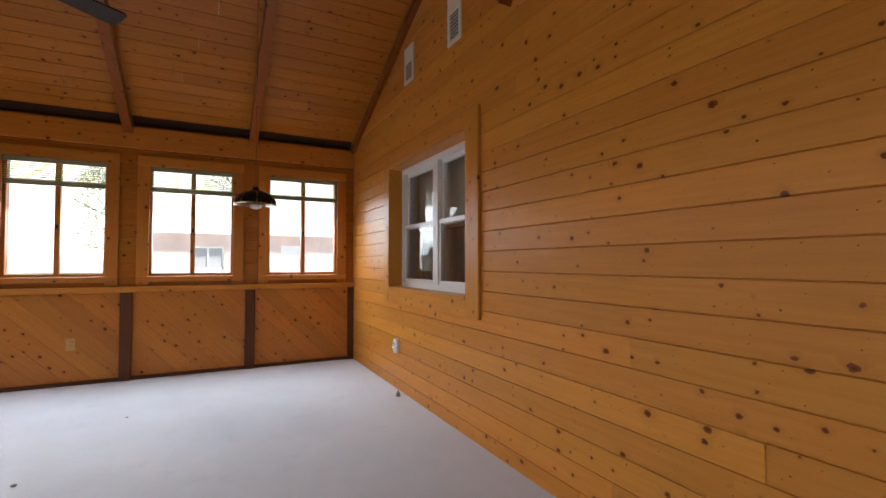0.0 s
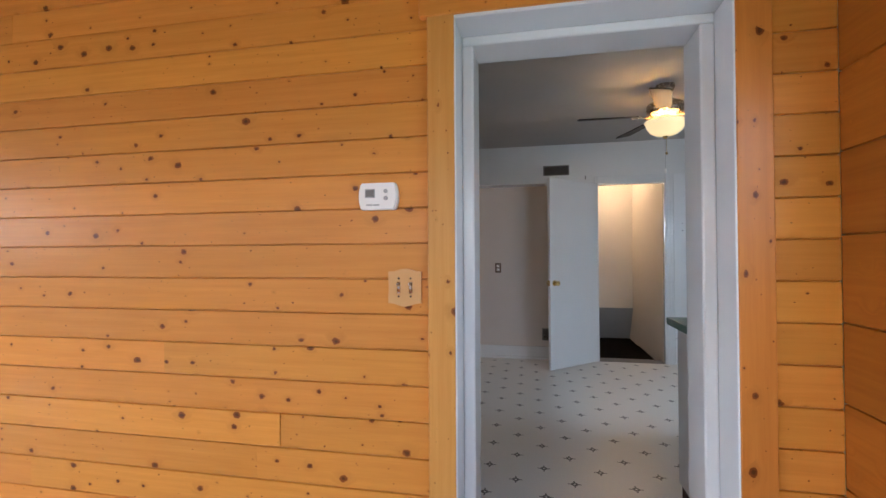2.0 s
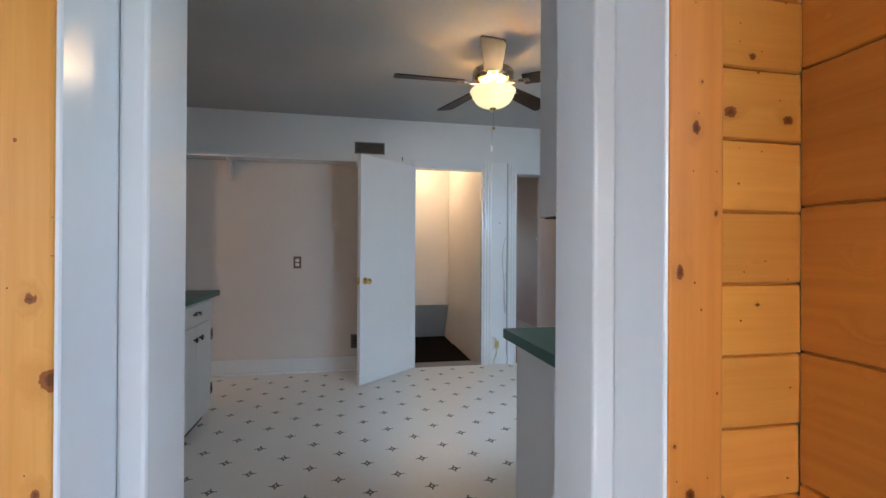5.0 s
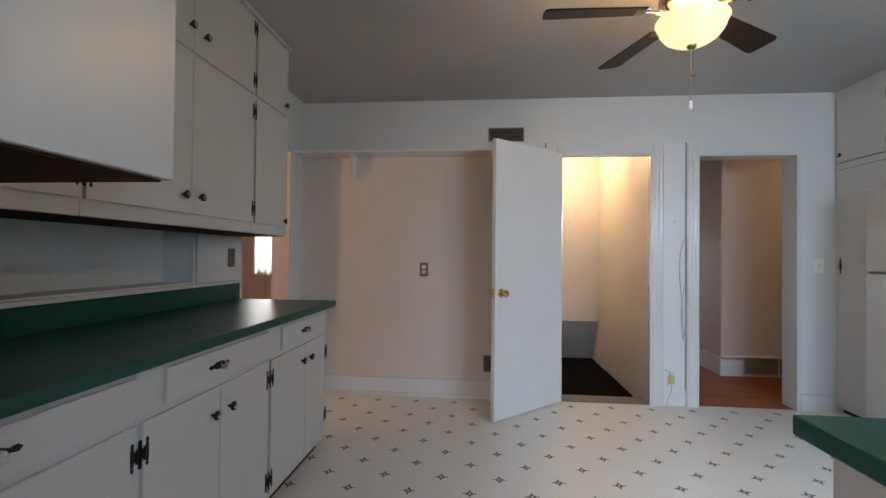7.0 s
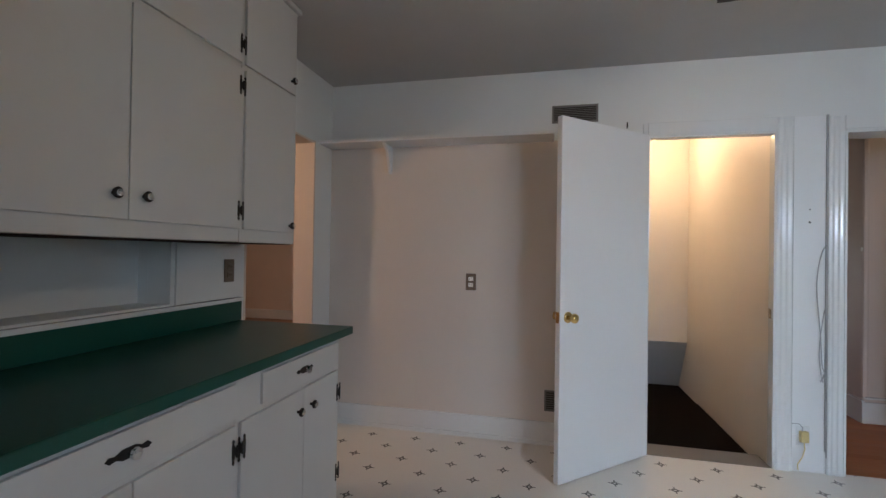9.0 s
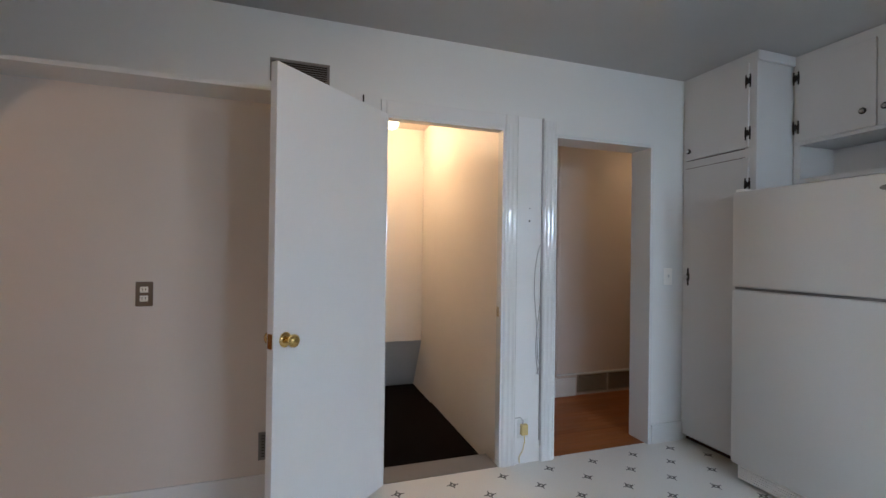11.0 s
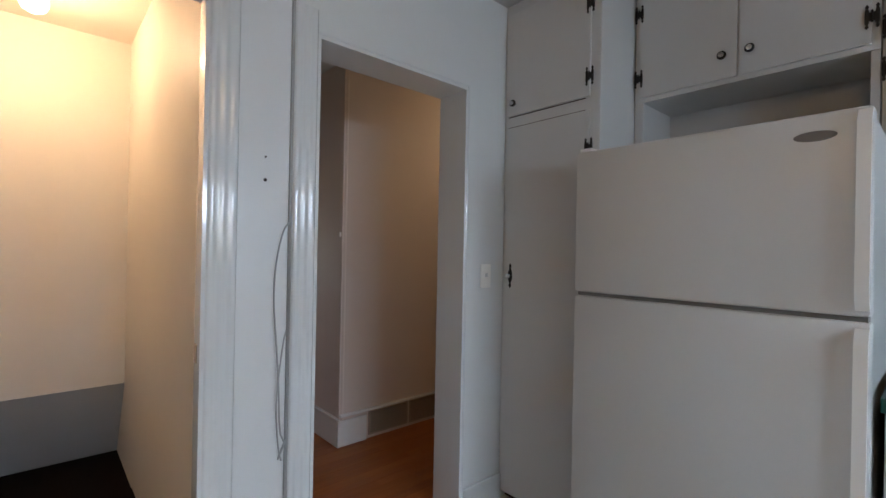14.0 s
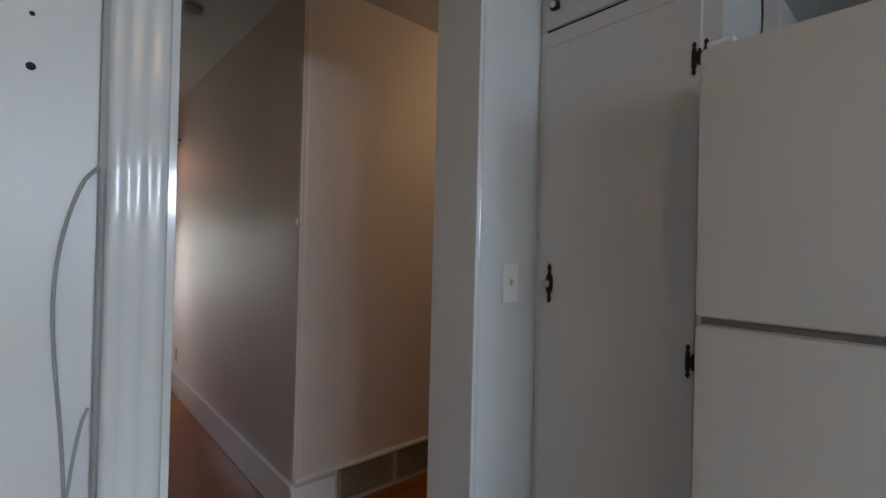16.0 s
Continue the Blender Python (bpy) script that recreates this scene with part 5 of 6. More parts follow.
# ---- things in the kitchen and beyond ----
sh = thing("wall_shelf", "long thin white shelf on a bracket along the wall", "shelf")
part("board", box(KW + 0.002, 0.93, 5.845, KN - 0.001, 2.034, 2.054, 0.003), TRIM, sh)
_bm = bmesh.new()
add_prism(_bm, [(KN - 0.002, 2.033), (5.90, 2.033), (5.90, 2.02), (5.96, 1.99), (6.0, 1.90), (6.03, 1.85), (KN - 0.002, 1.84)], -0.235, -0.215, Matrix(((0, 0, 1, 0), (1, 0, 0, 0), (0, 1, 0, 0), (0, 0, 0, 1))))
part("bracket", _bm, TRIM, sh)


def grille(name, label, m, w, h, slats, vertical=False, color=GREYGRILLE, vs=1):
    """Lies in the local xz plane, facing local -y."""
    g = thing(name, label, "vent", m)
    part("backing", box(0.006, w - 0.006, -0.003, -0.001, 0.006, h - 0.006), DARKVOID, g)
    part("frame", boxes((0, w, -0.010, 0.0, 0, 0.014, 0.002), (0, w, -0.010, 0.0, h - 0.014, h, 0.002), (0, 0.014, -0.010, 0.0, 0.014, h - 0.014, 0.002), (w - 0.014, w, -0.010, 0.0, 0.014, h - 0.014, 0.002)), color, g)
    for i in range(slats):
        zz = 0.018 + (h - 0.036) * (i + 0.5) / slats
        part("slat", box(0.014, w - 0.014, -0.0035, 0.0035, -0.0012, 0.0012), color, g, m=pose(0, -0.006, zz, 35, 0, 0))
    return g


grille("wall_vent", "dark grey metal vent high on the kitchen wall", pose(0.915, KN, 2.155), 0.297, 0.118, 7)
grille("low_vent", "small dark vent low on the kitchen wall", pose(0.888, KN - 0.004, 0.222), 0.16, 0.14, 7)
for a in (3.52, 3.86):
    grille("return_grille", "wide painted return grille set in the hall wall", pose(a, HY, 0.022), 0.325, 0.165, 12, color=paint("grille_tan", (0.34, 0.29, 0.24), 0.5, 0.1))


def outlet(name, label, m, plate, face, holes=True):
    o = thing(name, label, "outlet", m)
    part("plate", box(-0.036, 0.036, -0.006, 0.0, -0.058, 0.058, 0.003), plate, o)
    for dz in (-0.021, 0.021):
        s = part("socket", box(-0.017, 0.017, -0.009, -0.005, dz - 0.014, dz + 0.014, 0.003), face, o)
        part("slots", boxes((-0.008, -0.006, -0.0096, -0.0085, dz - 0.004, dz + 0.006), (0.006, 0.008, -0.0096, -0.0085, dz - 0.004, dz + 0.006)), DARKVOID, s)
    return o


outlet("wall_outlet", "brown double outlet with pale sockets on the wall", pose(0.378, KN - 0.004, 1.072), BROWNPLATE, PLASTIC)
outlet("wall_outlet", "brass outlet plate on the wall above the counter", pose(KW + 0.001, 3.44, 1.095, 0, 0, 90), BRASS, BROWNPLATE)
outlet("wall_outlet", "grey outlet under the wall cabinets", pose(KW + 0.014, 4.93, 1.165, 0, 0, 90), BROWNPLATE, BROWNPLATE)
ns = new("nail", mesh_of("nail", lathe([(0.004, 0.0), (0.004, 0.012)], pose(1.392, KN, 2.12, 90, 0, 0), 8), BLACKIRON))
tagged(ns, "small dark nail high on the white wall", "nail")
_bm = box(1.388, 1.396, KN - 0.012, KN - 0.0, 2.10, 2.14, 0.002)
tagged(new("hook", mesh_of("hook", _bm, BLACKIRON)), "small dark metal hook on the white wall", "hook")
for zz, r in ((1.565, 0.0035), (1.488, 0.006)):
    tagged(new("screw", mesh_of("screw", lathe([(r, 0.0), (r, 0.004), (r * 0.5, 0.006)], pose(2.424, KN - 0.0, zz, 90, 0, 0), 10), BLACKIRON)), "dark screw head in the white wall panel", "screw", "screws between the doorways")
# panel between the doorways with its joint, cord and plug
struct("wall_panel_doorways", box(2.338, 2.504, KN - 0.0028, KN, 0.0, 2.125), DOORPAINT, "smooth white painted panel on the wall between the doorways", "panel")
struct("trim_panel_strip", box(2.505, 2.517, KN - 0.012, KN, 0.13, 2.13, 0.003), CORD, "narrow grey strip up the wall between the doorways", "trim")
cd = thing("phone_cord", "thin grey cord hanging in a loop on the wall", "cord")
part("cord", tube([(2.510, KN - 0.016, 0.10 + 1.25 * i / 20) for i in range(21)], 0.0035, 6), CORD, cd)
pts = []
for i in range(33):
    t = i / 32
    pts.append((2.505 - 0.045 * math.sin(math.pi * t) ** 0.5 - 0.01 * math.sin(7 * t), KN - 0.016 - 0.006 * math.sin(9 * t), 1.35 - 0.75 * t + 0.03 * math.sin(math.pi * t)))
part("loop", tube(pts, 0.0028, 6), CORD, cd)
pts = []
for i in range(25):
    t = i / 24
    pts.append((2.500 - 0.022 * math.sin(math.pi * t) ** 0.6 - 0.012 * t, KN - 0.020 - 0.004 * math.sin(8 * t), 0.98 - 0.44 * t))
part("loop", tube(pts, 0.0025, 6), CORD, cd)
part("tail", tube([(2.503 - 0.02 * math.sin(5 * i / 14.0) - 0.012 * i / 14, KN - 0.016, 0.60 - 0.05 * math.sin(i / 3.0) - 0.02 * i / 14) for i in range(15)], 0.0028, 6), CORD, cd)
pl = thing("wall_plug", "yellowed plug in an outlet low on the wall", "plug", pose(2.395, KN, 0.215))
part("plate", box(-0.036, 0.036, -0.006, 0.0, -0.058, 0.058, 0.003), TRIM, pl)
part("plug", box(-0.022, 0.022, -0.034, -0.006, -0.035, 0.030, 0.005), IVORY, pl)
part("cord", tube([(0.0, -0.02, -0.03), (0.0, -0.03, -0.07), (-0.012, -0.03, -0.12), (-0.035, -0.025, -0.165), (-0.03, -0.02, -0.20)], 0.003, 6), IVORY, pl)
part("cord", tube([(-0.01, -0.02, 0.03), (-0.012, -0.03, 0.055), (-0.03, -0.025, 0.075), (-0.06, -0.015, 0.07)], 0.003, 6), CORD, pl)
sw = thing("light_switch", "white single switch plate beside the hall doorway", "switch", pose(3.512, KN, 1.14))
part("plate", box(-0.036, 0.036, -0.006, 0.0, -0.058, 0.058, 0.003), PLASTIC, sw)
part("toggle", box(-0.005, 0.005, -0.014, -0.005, -0.004, 0.014, 0.002), TRIM, sw)
sp = thing("strike_plate", "small brass strike plate in the door jamb", "hardware", pose(STAIR[1] - 0.012, KN + 0.03, 0.93))
part("plate", box(-0.003, 0.0, -0.014, 0.014, -0.03, 0.03, 0.001), BRONZE, sp)
# stair lamp
sl = thing("stair_lamp", "bare lit bulb in a porcelain and brass holder on the ceiling", "lamp", pose(1.83, 7.36, 2.49))
part("holder", lathe([(0.052, 0.0), (0.052, -0.012), (0.030, -0.022), (0.026, -0.058), (0.022, -0.062)], seg=20), BRONZE, sl, smooth=True)
b = part("bulb", lathe([(0.020, -0.058), (0.036, -0.075), (0.055, -0.100), (0.056, -0.125), (0.045, -0.150), (0.02, -0.164)], seg=20), BULB, sl, "glowing warm bulb", smooth=True)
b.visible_shadow = False
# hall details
# Unseen globes added to give the hall and living room lights a source.
for lx, ly, lz, lt in ((4.7, 6.6, 2.46, "unseen lit globe added as a source for the hall light"), (-1.9, 4.9, 2.46, "unseen lit globe added as a source for the living room light")):
    gl = thing("added_globe", lt, "lamp", pose(lx, ly, lz))
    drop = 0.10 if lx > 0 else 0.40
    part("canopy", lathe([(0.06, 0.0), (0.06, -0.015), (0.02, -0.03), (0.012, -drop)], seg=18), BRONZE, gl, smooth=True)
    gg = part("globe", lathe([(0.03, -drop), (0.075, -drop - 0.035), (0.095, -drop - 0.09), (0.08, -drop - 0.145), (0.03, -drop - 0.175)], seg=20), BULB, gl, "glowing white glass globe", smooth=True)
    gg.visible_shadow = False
tagged(new("hook", mesh_of("hook", box(HX - 0.012, HX - 0.0, 7.11, 7.122, 1.335, 1.365, 0.003), PLASTIC)), "tiny white hook at the hall corner", "hook")
hb = thing("wall_lamp", "small brown shaded lamp on the far hall wall", "lamp", pose(HX - 0.001, 9.5, 2.12, 0, 0, -90))
part("shade", lathe([(0.075, -0.06), (0.07, -0.058), (0.05, 0.06), (0.052, 0.062)], pose(0, -0.09, 0), 18), PINE_DARK, hb, smooth=True)
part("arm", box(-0.012, 0.012, -0.09, 0.0, -0.01, 0.01, 0.003), BRONZE, hb)
outlet("wall_outlet", "grey outlet low on the hall wall", pose(HX - 0.001, 9.45, 0.32, 0, 0, -90), CORD, CORD)
sm = thing("smoke_detector", "round grey smoke detector on the hall ceiling", "smoke detector", pose(2.98, 7.78, 2.46))
part("body", lathe([(0.065, 0.0), (0.065, -0.02), (0.05, -0.035), (0.02, -0.038)]), CORD, sm, smooth=True)
part("ring", lathe([(0.03, -0.036), (0.03, -0.041), (0.02, -0.042)]), GREYGRILLE, sm, smooth=True)

# ---- things on the porch ----
th = thing("thermostat", "white wall thermostat with a small grey display", "thermostat", pose(0.255, PN, 1.44))
_bm = bmesh.new()
_side = [(0.066 + 0.007 * math.sin(math.pi * t / 12), -0.041 + 0.082 * t / 12) for t in range(13)]
_c = [(0.060, 0.048), (-0.060, 0.048)]
_out = [(-0.060, -0.048), (0.060, -0.048)] + _side + _c + [(-x, z) for x, z in reversed(_side)]
add_prism(_bm, _out, 0.0, 0.022, Matrix.Rotation(radians(90), 4, "X"))
add_prism(_bm, [(x * 0.95, z * 0.93) for x, z in _out], 0.0221, 0.028, Matrix.Rotation(radians(90), 4, "X"))
part("case", _bm, PLASTIC, th)
part("display_frame", box(-0.047, -0.009, -0.0290, -0.0275, -0.006, 0.026, 0.001), CEIL, th)
part("display", box(-0.043, -0.013, -0.0298, -0.0282, -0.002, 0.022, 0.0005), GREYGRILLE, th, "dark grey display")
for bz in (0.017, -0.008):
    part("button", lathe([(0.0075, 0.0), (0.0075, 0.002), (0.006, 0.003)], pose(0.031, -0.028, bz, 90, 0, 0), 14), CEIL, th, smooth=True)
for bx in (-0.030, -0.004):
    part("button", box(bx - 0.011, bx + 0.011, -0.0300, -0.0275, -0.034, -0.029, 0.001), CEIL, th)
sp2 = thing("switch_plate", "carved pale wooden plate with two toggle switches", "switch", pose(0.349, PN, 1.115))
_bm = bmesh.new()
out = [(-0.061, 0.056), (-0.040, 0.057), (-0.022, 0.063), (-0.008, 0.066), (0.008, 0.066), (0.022, 0.063), (0.040, 0.057), (0.061, 0.056), (0.059, 0.0), (0.061, -0.056), (0.040, -0.058), (0.022, -0.064), (0.0, -0.069), (-0.022, -0.064), (-0.040, -0.058), (-0.061, -0.056), (-0.059, 0.0)]
add_prism(_bm, out, 0.0, 0.009, Matrix.Rotation(radians(90), 4, "X"))
part("plate", _bm, PLATEWOOD, sp2)
for bx in (-0.022, 0.022):
    t = part("toggle", lathe([(0.007, 0.0), (0.006, 0.006), (0.004, 0.010), (0.0055, 0.022), (0.002, 0.025)], pose(bx, -0.008, 0, 55, 0, 0), 10), CHROME, sp2, smooth=True)
    part("toggle_collar", box(bx - 0.006, bx + 0.006, -0.0115, -0.008, -0.02, 0.02, 0.002), CHROME, sp2)
    for bz in (-0.032, 0.032):
        part("screw", lathe([(0.004, 0.0), (0.003, 0.0025)], pose(bx, -0.009, bz, 90, 0, 0), 8), BLACKIRON, sp2)
# Stretched in depth so the outlet shows in the camera's edge-on view.
outlet("wall_outlet", "white outlet low on the pine wall, deepened to fit the camera's view", pose(-3.265, PN, 0.43) @ Matrix.Diagonal((1.15, 6.0, 1.1, 1)), PLASTIC, PLASTIC)
outlet("wall_outlet", "tan outlet on the slanting boards", Matrix(((0, -1, 0, PW - 0.008), (1, 0, 0, -0.58), (0, 0, 1, 0.42), (0, 0, 0, 1))), PLATEWOOD, PLATEWOOD)
for a, zb, w, h in ((-3.105, 2.80, 0.20, 0.33), (-2.256, 2.79, 0.20, 0.42)):
    g = thing("gable_vent", "white louvred vent plate high on the pine wall", "vent", pose(a, PN, zb), "vents on the pine gable")
    part("plate", boxes((0, w, -0.014, 0.0, 0.0, 0.03, 0.003), (0, w, -0.014, 0.0, h * 0.55, h, 0.003), (0, 0.03, -0.014, 0, 0.03, h * 0.55, 0.003), (w - 0.03, w, -0.014, 0, 0.03, h * 0.55, 0.003)), PLASTIC, g)
    part("backing", box(0.03, w - 0.03, -0.004, -0.001, 0.03, h * 0.55), GREYGRILLE, g)
    for i in range(7):
        part("slat", box(0.03, w - 0.03, -0.006, 0.006, -0.001, 0.001), PLASTIC, g, m=pose(0, -0.008, 0.04 + i * (h * 0.55 - 0.05) / 6.5, 40, 0, 0))
tagged(new("cable_stub", mesh_of("cable_stub", lathe([(0.02, 0.0), (0.02, 0.02), (0.01, 0.035), (0.004, 0.05)], pose(-3.07, 2.085, PF), 12), GREYGRILLE, True)), "small grey cable stub on the carpet by the wall", "cable")
for px, py, pr in ((-2.48, -0.29, 0.016), (-3.48, 0.06, 0.010)):
    tagged(new("pebble", mesh_of("pebble", lathe([(pr * 0.6, 0.0), (pr, pr * 0.4), (pr * 0.5, pr * 0.8)], pose(px, py, PF - 0.001), 8), GREYGRILLE, True)), "small dark crumb lying on the carpet", "crumb", "crumbs on the carpet")
pd = thing("pendant_lamp", "unlit dark metal pendant shade hanging on a thin cord", "lamp", pose(-2.9, 0.895, 1.625))
LZ = roof_z(-2.9) - 1.625
part("cord", tube([(0, 0, 0.12), (0.0, 0, LZ)], 0.0028, 6), REDWOOD, pd)
part("shade", lathe([(0.142, 0.0), (0.146, 0.004), (0.137, 0.036), (0.108, 0.070), (0.062, 0.093), (0.027, 0.102), (0.020, 0.13), (0.008, 0.135)], seg=32), BLACKIRON, pd, "dark ribbed metal shade", smooth=True)
for i in range(8):
    c, n = math.cos(math.pi * i / 4), math.sin(math.pi * i / 4)
    part("rib", tube([(0.147 * c, 0.147 * n, 0.004), (0.139 * c, 0.139 * n, 0.037), (0.110 * c, 0.110 * n, 0.072), (0.064 * c, 0.064 * n, 0.095), (0.029 * c, 0.029 * n, 0.104)], 0.003, 6), BRONZE, pd)
part("rim", lathe([(0.142, -0.006), (0.150, -0.004), (0.150, 0.004), (0.142, 0.006)], seg=32), BRONZE, pd, smooth=True)
part("bulb", lathe([(0.015, 0.06), (0.036, 0.025), (0.045, 0.0), (0.039, -0.022), (0.014, -0.034)], seg=20), BULBOFF, pd, "white glass bulb", smooth=True)
# Placed off the ridge so that one blade tip fits the camera's view.
ceiling_fan("ceiling_fan", "dark ceiling fan under the porch roof, placed to fit the camera's view", pose(-2.12, -0.39, roof_z(-2.12) - 0.005), roof_z(-2.12) - 2.63, 55, False)

# ---- living room and outside ----
cu = thing("roller_blind", "tan roller blind drawn over the upper dining window", "blind")
part("roller", lathe([(0.02, 0.0), (0.02, 1.5)], pose(-3.48, 2.47, 2.14, 0, 90, 0), 12), CURTAIN, cu, smooth=True)
part("cloth", box(-3.47, -1.99, 2.462, 2.466, 1.53, 2.13), paint("tan_shade_cloth", (0.50, 0.43, 0.35), 0.8, 0.1), cu)


def curtain(name, label, x0, x1, y, z0, z1, material, folds):
    bm = bmesh.new()
    n = folds * 6
    rows = []
    for zz in (z0, z1):
        rows.append([bm.verts.new((x0 + (x1 - x0) * i / n, y + 0.02 * math.sin(2 * math.pi * folds * i / n + (0.4 if zz == z0 else 0)), zz)) for i in range(n + 1)])
    for i in range(n):
        bm.faces.new((rows[0][i], rows[0][i + 1], rows[1][i + 1], rows[1][i]))
    bmesh.ops.solidify(bm, geom=bm.faces[:], thickness=0.002)
    c = thing(name, label, "curtain")
    part("cloth", bm, material, c, smooth=True)
    part("rod", lathe([(0.006, 0.0), (0.006, x1 - x0 + 0.1)], pose(x0 - 0.05, y, z1 + 0.004, 0, 90, 0), 8), BRONZE, c)
    return c


curtain("cafe_curtain", "brown half curtain hanging in folds behind the window", -3.47, -1.99, 2.50, 0.90, 1.50, paint("brown_curtain_cloth", (0.46, 0.34, 0.26), 0.85, 0.15), 13)
curtain("sheer_curtain", "white sheer curtain at the living room window", -3.46, -2.36, 10.37, 0.80, 2.2, CURTAIN, 9)
lwn = thing("window_living", "bright living room window behind a sheer curtain", "window", kind="structure")
part("window_frame", boxes((-3.42, -3.37, 10.42, 10.5, 0.9, 2.1, 0), (-2.47, -2.42, 10.42, 10.5, 0.9, 2.1, 0), (-3.37, -2.47, 10.42, 10.5, 0.9, 0.95, 0), (-3.37, -2.47, 10.42, 10.5, 2.05, 2.1, 0)), TRIM, lwn)
swn = thing("window_sink", "white framed windows over the kitchen counter", "window", kind="structure")
for (a0, a1, b0, b1) in (SINK_WIN, SINK_WIN2):
    part("window_frame", boxes((a0, a0 + 0.05, PN + 0.01, KS + 0.01, b0, b1, 0.003), (a1 - 0.05, a1, PN + 0.01, KS + 0.01, b0, b1, 0.003), (a0 + 0.05, a1 - 0.05, PN + 0.01, KS + 0.01, b0, b0 + 0.05, 0.003), (a0 + 0.05, a1 - 0.05, PN + 0.01, KS + 0.01, b1 - 0.05, b1, 0.003)), VINYLWHITE, swn)
    part("outer_casing", boxes((a0 - 0.010, a0, PN - 0.008, PN + 0.022, b0 - 0.01, b1 + 0.01), (a1, a1 + 0.010, PN - 0.008, PN + 0.022, b0 - 0.01, b1 + 0.01), (a0, a1, PN - 0.008, PN + 0.022, b1, b1 + 0.01), (a0, a1, PN - 0.008, PN + 0.022, b0 - 0.01, b0)), GREYGRILLE, swn)
    # Added strips imitate the pale-lined bands showing in the glass; no shade is known.
    for i in range(9):
        part("glass_band", box(a0 + 0.045, a1 - 0.045, PN + 0.060, PN + 0.066, b0 + 0.045 + 0.0705 * i, b0 + 0.045 + 0.0705 * i + 0.064, 0.002), BAND, swn, "added dark grey strip imitating the banded look of the glass")
    part("band_backing", box(a0 + 0.045, a1 - 0.045, PN + 0.067, PN + 0.070, b0 + 0.045, b1 - 0.045), PLASTIC, swn)
    p = part("insect_screen", box(a0 + 0.058, a1 - 0.058, PN + 0.014, PN + 0.016, b0 + 0.05, b1 - 0.05), SCREEN, swn)
    p.visible_shadow = False
    part("screen_edge", boxes((a0 + 0.05, a0 + 0.058, PN + 0.005, PN + 0.012, b0 + 0.05, b1 - 0.05), (a1 - 0.058, a1 - 0.05, PN + 0.005, PN + 0.012, b0 + 0.05, b1 - 0.05)), GREYGRILLE, swn)
    p = part("pane", box(a0 + 0.05, a1 - 0.05, PN + 0.045, PN + 0.049, b0 + 0.05, b1 - 0.05), DULLGLASS, swn)
    p.visible_shadow = False
a0, a1 = SINK_WIN[0], SINK_WIN2[1]
bw = thing("wall_brick_outside", "red brick base of the house wall under the window", "wall", kind="structure")
part("mortar_bed", boxes((PE + 0.08, 7.2, PN - 0.060, PN + 0.022, -0.3, 0.965), (PE + 0.08, 7.2, PN - 0.080, PN + 0.022, 0.9655, 1.052)), MORTAR, bw)
bmesh_brick = mesh_of("brick", box(-0.1, 0.1, -0.045, 0.045, -0.029, 0.029, 0.003), BRICK)
zz, k = 0.93, 0
while zz > 0.55:
    xx = PE + 0.20 + (0.11 if k % 2 else 0)
    while xx < 4.6:
        lay(bw, bmesh_brick, pose(xx, PN - 0.022, zz), "brick")
        xx += 0.212
    zz -= 0.068
    k += 1
soldier = mesh_of("brick", box(-0.03, 0.03, -0.06, 0.045, -0.055, 0.055, 0.003), BRICK)
xx = PE + 0.13
while xx < 4.6:
    lay(bw, soldier, pose(xx, PN - 0.028, 1.02, 12, 0, 0), "brick")
    xx += 0.071
sd2 = thing("wall_siding", "white lapped siding on the house wall", "wall", kind="structure")
zz = 1.055
while zz < 2.7:
    for a, b in ((PE + 0.08, a0 - 0.012), (SINK_WIN[1] + 0.012, SINK_WIN2[0] - 0.012), (a1 + 0.012, 7.2)):
        _b = bmesh.new()
        add_prism(_b, [(PN + 0.02, zz), (PN - 0.006, zz), (PN + 0.012, zz + 0.115), (PN + 0.02, zz + 0.115)], a, b, Matrix(((0, 0, 1, 0), (1, 0, 0, 0), (0, 1, 0, 0), (0, 0, 0, 1))))
        part("siding_board", _b, SIDING, sd2)
    if zz > 1.91 or zz < 1.06:
        for a, b in ((a0 - 0.01, SINK_WIN[1] + 0.01), (SINK_WIN2[0] - 0.01, a1 + 0.01)):
            part("siding_board", box(a, b, PN + 0.004, PN + 0.02, zz, zz + 0.111), SIDING, sd2)
    zz += 0.112
struct("ground", box(-900, 900, -900, 900, -0.5, -0.32), GRASS, "lawn reaching to the horizon", "ground")
# Added slab; its pale colour stands for overexposed ground outside the windows.
struct("pavement", box(-24.5, -5.4, -30, 30, -0.33, -0.29), GLAREGROUND, "added pale slab for the overexposed ground beside the porch", "pavement")


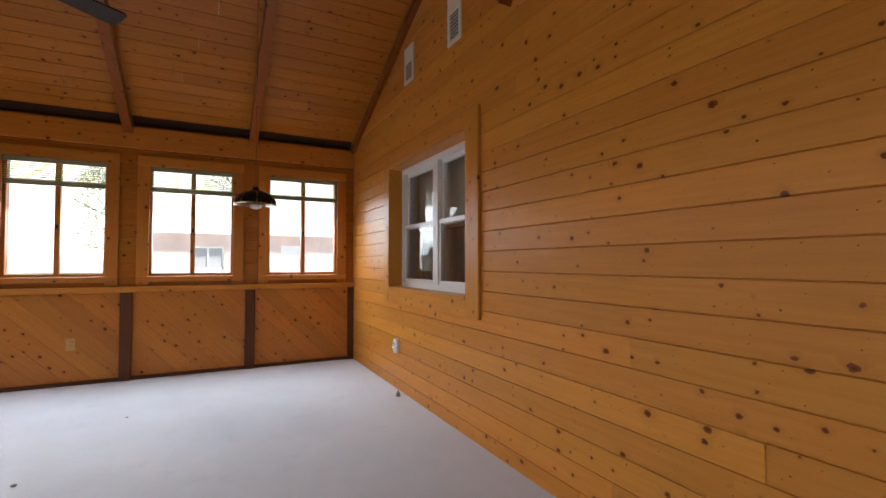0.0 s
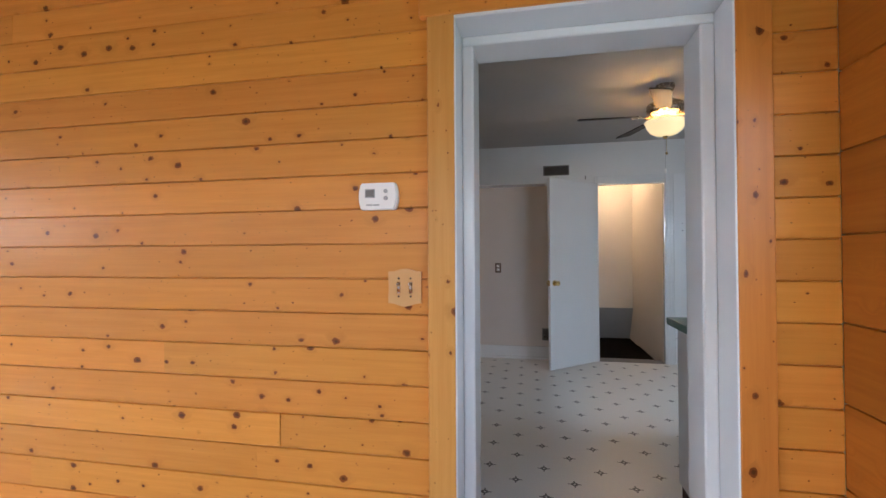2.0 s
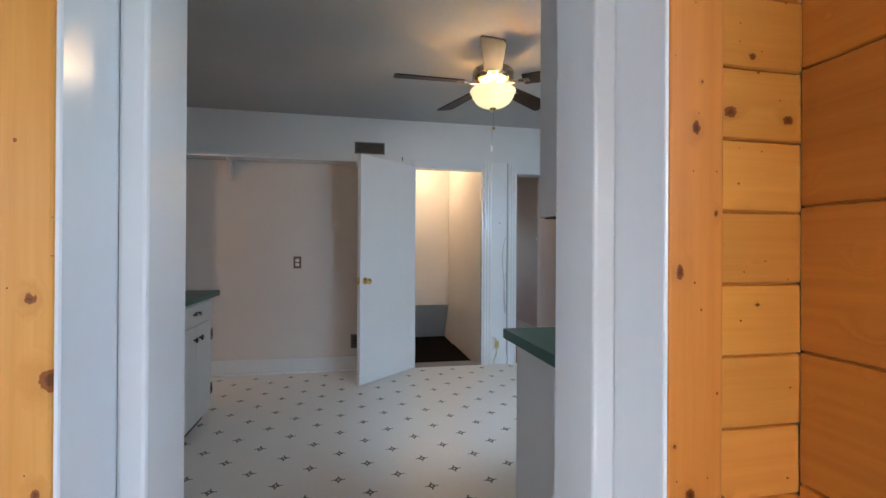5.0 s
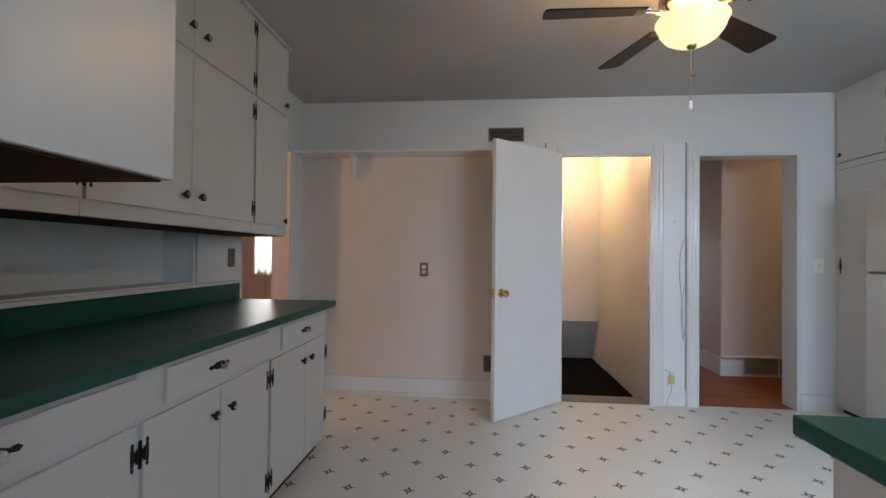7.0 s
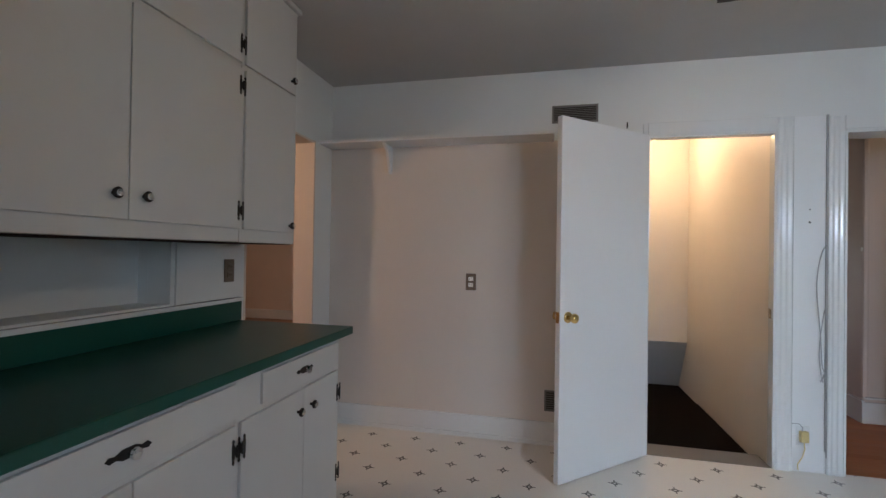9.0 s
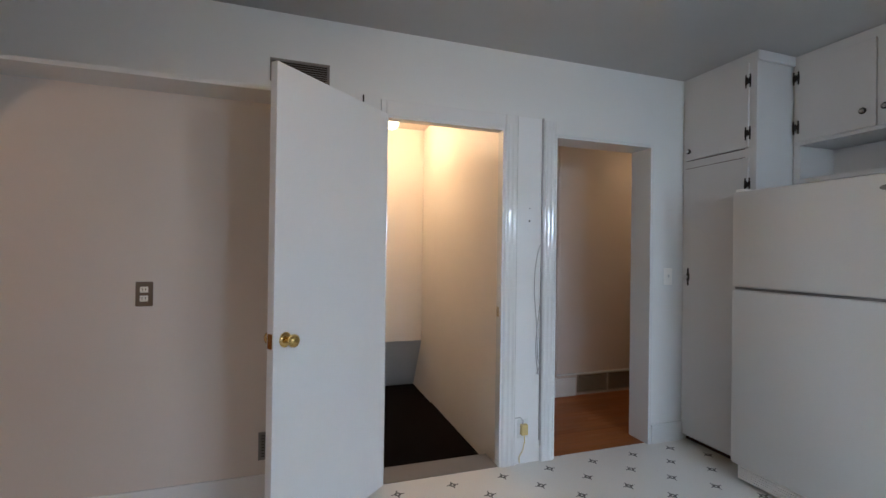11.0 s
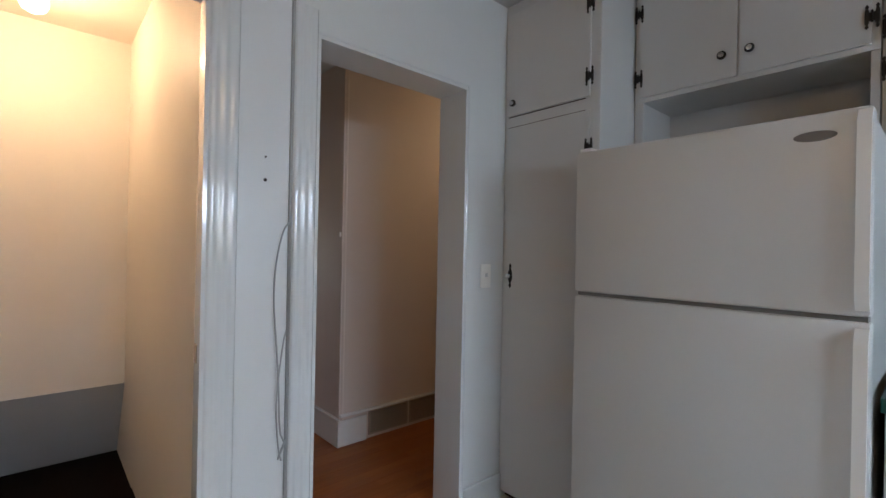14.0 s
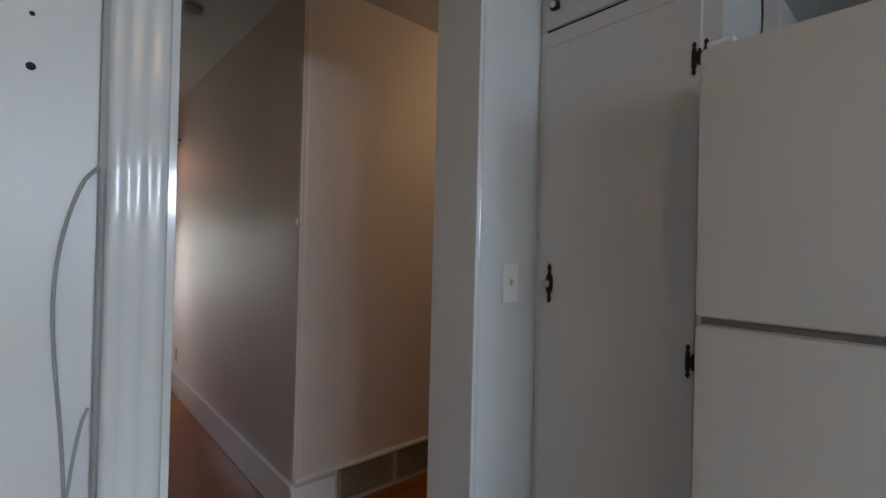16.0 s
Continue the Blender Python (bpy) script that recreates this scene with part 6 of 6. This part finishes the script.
def house(name, label, m, w, d, h, rise, wall):
    """A low house with a hipped roof; local x along the front, local y back."""
    hs = thing(name, label, "house", m)
    part("wall", wall_x(0, 0.25, -w / 2, w / 2, -0.3, h, ((-w * 0.32, -w * 0.32 + 1.4, 0.9, 2.0), (-w * 0.05, -w * 0.05 + 1.0, 0.0, 2.1), (w * 0.18, w * 0.18 + 1.6, 0.9, 2.0))), wall, hs)
    part("wall", boxes((-w / 2, -w / 2 + 0.25, 0.25, d, -0.3, h), (w / 2 - 0.25, w / 2, 0.25, d, -0.3, h), (-w / 2, w / 2, d, d + 0.25, -0.3, h)), wall, hs)
    bm = bmesh.new()
    e = 0.5
    v = [bm.verts.new(p) for p in ((-w / 2 - e, -e, h), (w / 2 + e, -e, h), (w / 2 + e, d + e, h), (-w / 2 - e, d + e, h), (-w / 2 + d / 2, d / 2, h + rise), (w / 2 - d / 2, d / 2, h + rise))]
    for f in ((0, 1, 5, 4), (1, 2, 5), (2, 3, 4, 5), (3, 0, 4), (3, 2, 1, 0)):
        bm.faces.new([v[i] for i in f])
    part("roof", bm, ROOF, hs, "pale shingled roof, lightened further for outdoor glare")
    for x0, x1, z0, z1 in ((-w * 0.32, -w * 0.32 + 1.4, 0.9, 2.0), (w * 0.18, w * 0.18 + 1.6, 0.9, 2.0)):
        wn = part("window", boxes((x0, x1, 0.08, 0.12, z0, z0 + 0.08), (x0, x1, 0.08, 0.12, z1 - 0.08, z1), (x0, x0 + 0.08, 0.08, 0.12, z0, z1), (x1 - 0.08, x1, 0.08, 0.12, z0, z1), ((x0 + x1) / 2 - 0.04, (x0 + x1) / 2 + 0.04, 0.08, 0.12, z0, z1)), SIDING, hs)
        part("pane", box(x0, x1, 0.14, 0.16, z0, z1), CORD, wn)
    part("door", box(-w * 0.05, -w * 0.05 + 1.0, 0.12, 0.17, 0.0, 2.1), SIDING, hs)
    return hs


house("house", "low brick house with a pale hipped roof, its tones lightened for glare", pose(-24, 4.5, 0, 0, 0, 90), 15, 8, 2.6, 2.3, GLAREBRICK)
house("house", "grey neighbouring house with a small white window", pose(-22, -13.5, 0, 0, 0, 95), 9, 7, 2.5, 1.8, GREYGRILLE)


def tree(name, label, m, height, seed):
    r = random.Random(seed)
    t = thing(name, label, "tree", m)
    part("trunk", lathe([(0.22, -0.4), (0.17, height * 0.25), (0.10, height * 0.6), (0.03, height * 0.95)], seg=10), PINE_DARK, t, smooth=True)
    lb = bmesh.new()
    for i in range(9):
        a, zz = r.uniform(0, 6.28), height * r.uniform(0.3, 0.8)
        e = Vector((math.cos(a), math.sin(a), 0.5)) * height * r.uniform(0.16, 0.28)
        tb = tube([(0, 0, zz), e * 0.5 + Vector((0, 0, zz)), e + Vector((0, 0, zz))], 0.035, 5)
        me = bpy.data.meshes.new("tmp")
        tb.to_mesh(me)
        tb.free()
        lb.from_mesh(me)
        bpy.data.meshes.remove(me)
    part("limbs", lb, PINE_DARK, t)
    vs, fs = [], []
    for i in range(3600):
        zz = r.uniform(0.28, 1.0)
        rad = height * 0.30 * math.sqrt(max(0.0, 1 - ((zz - 0.58) / 0.44) ** 2)) * (0.55 + 0.45 * r.random()) * (0.75 + 0.25 * math.sin(5 * zz * 6 + i % 5))
        a = r.uniform(0, 6.283)
        c = Vector((rad * math.cos(a), rad * math.sin(a), zz * height))
        u = Vector((r.gauss(0, 1), r.gauss(0, 1), r.gauss(0, 1))).normalized() * r.uniform(0.04, 0.085)
        w = u.orthogonal().normalized() * r.uniform(0.025, 0.05)
        k = len(vs)
        vs += [c - u, c + w, c + u, c - w]
        fs.append((k, k + 1, k + 2, k + 3))
    me = bpy.data.meshes.new("leaves")
    me.from_pydata([tuple(v) for v in vs], [], fs)
    me.materials.append(LEAF)
    ob = new("leaves", me)
    ob.parent = t
    tagged(ob, kind="stuff")
    return t


tree("tree", "leafy tree beyond the lawn", pose(-30, -4.6, 0), 7.0, 3)
tree("tree", "leafy tree behind the brick house", pose(-34, 2.0, 0), 9.0, 5)
tree("tree", "leafy tree by the neighbouring house", pose(-31, 10.0, 0), 9.0, 9)
struct("backdrop", box(-91, -90, -140, 140, -1, 70), SKYGLOW, "white overcast sky beyond the houses", "sky")
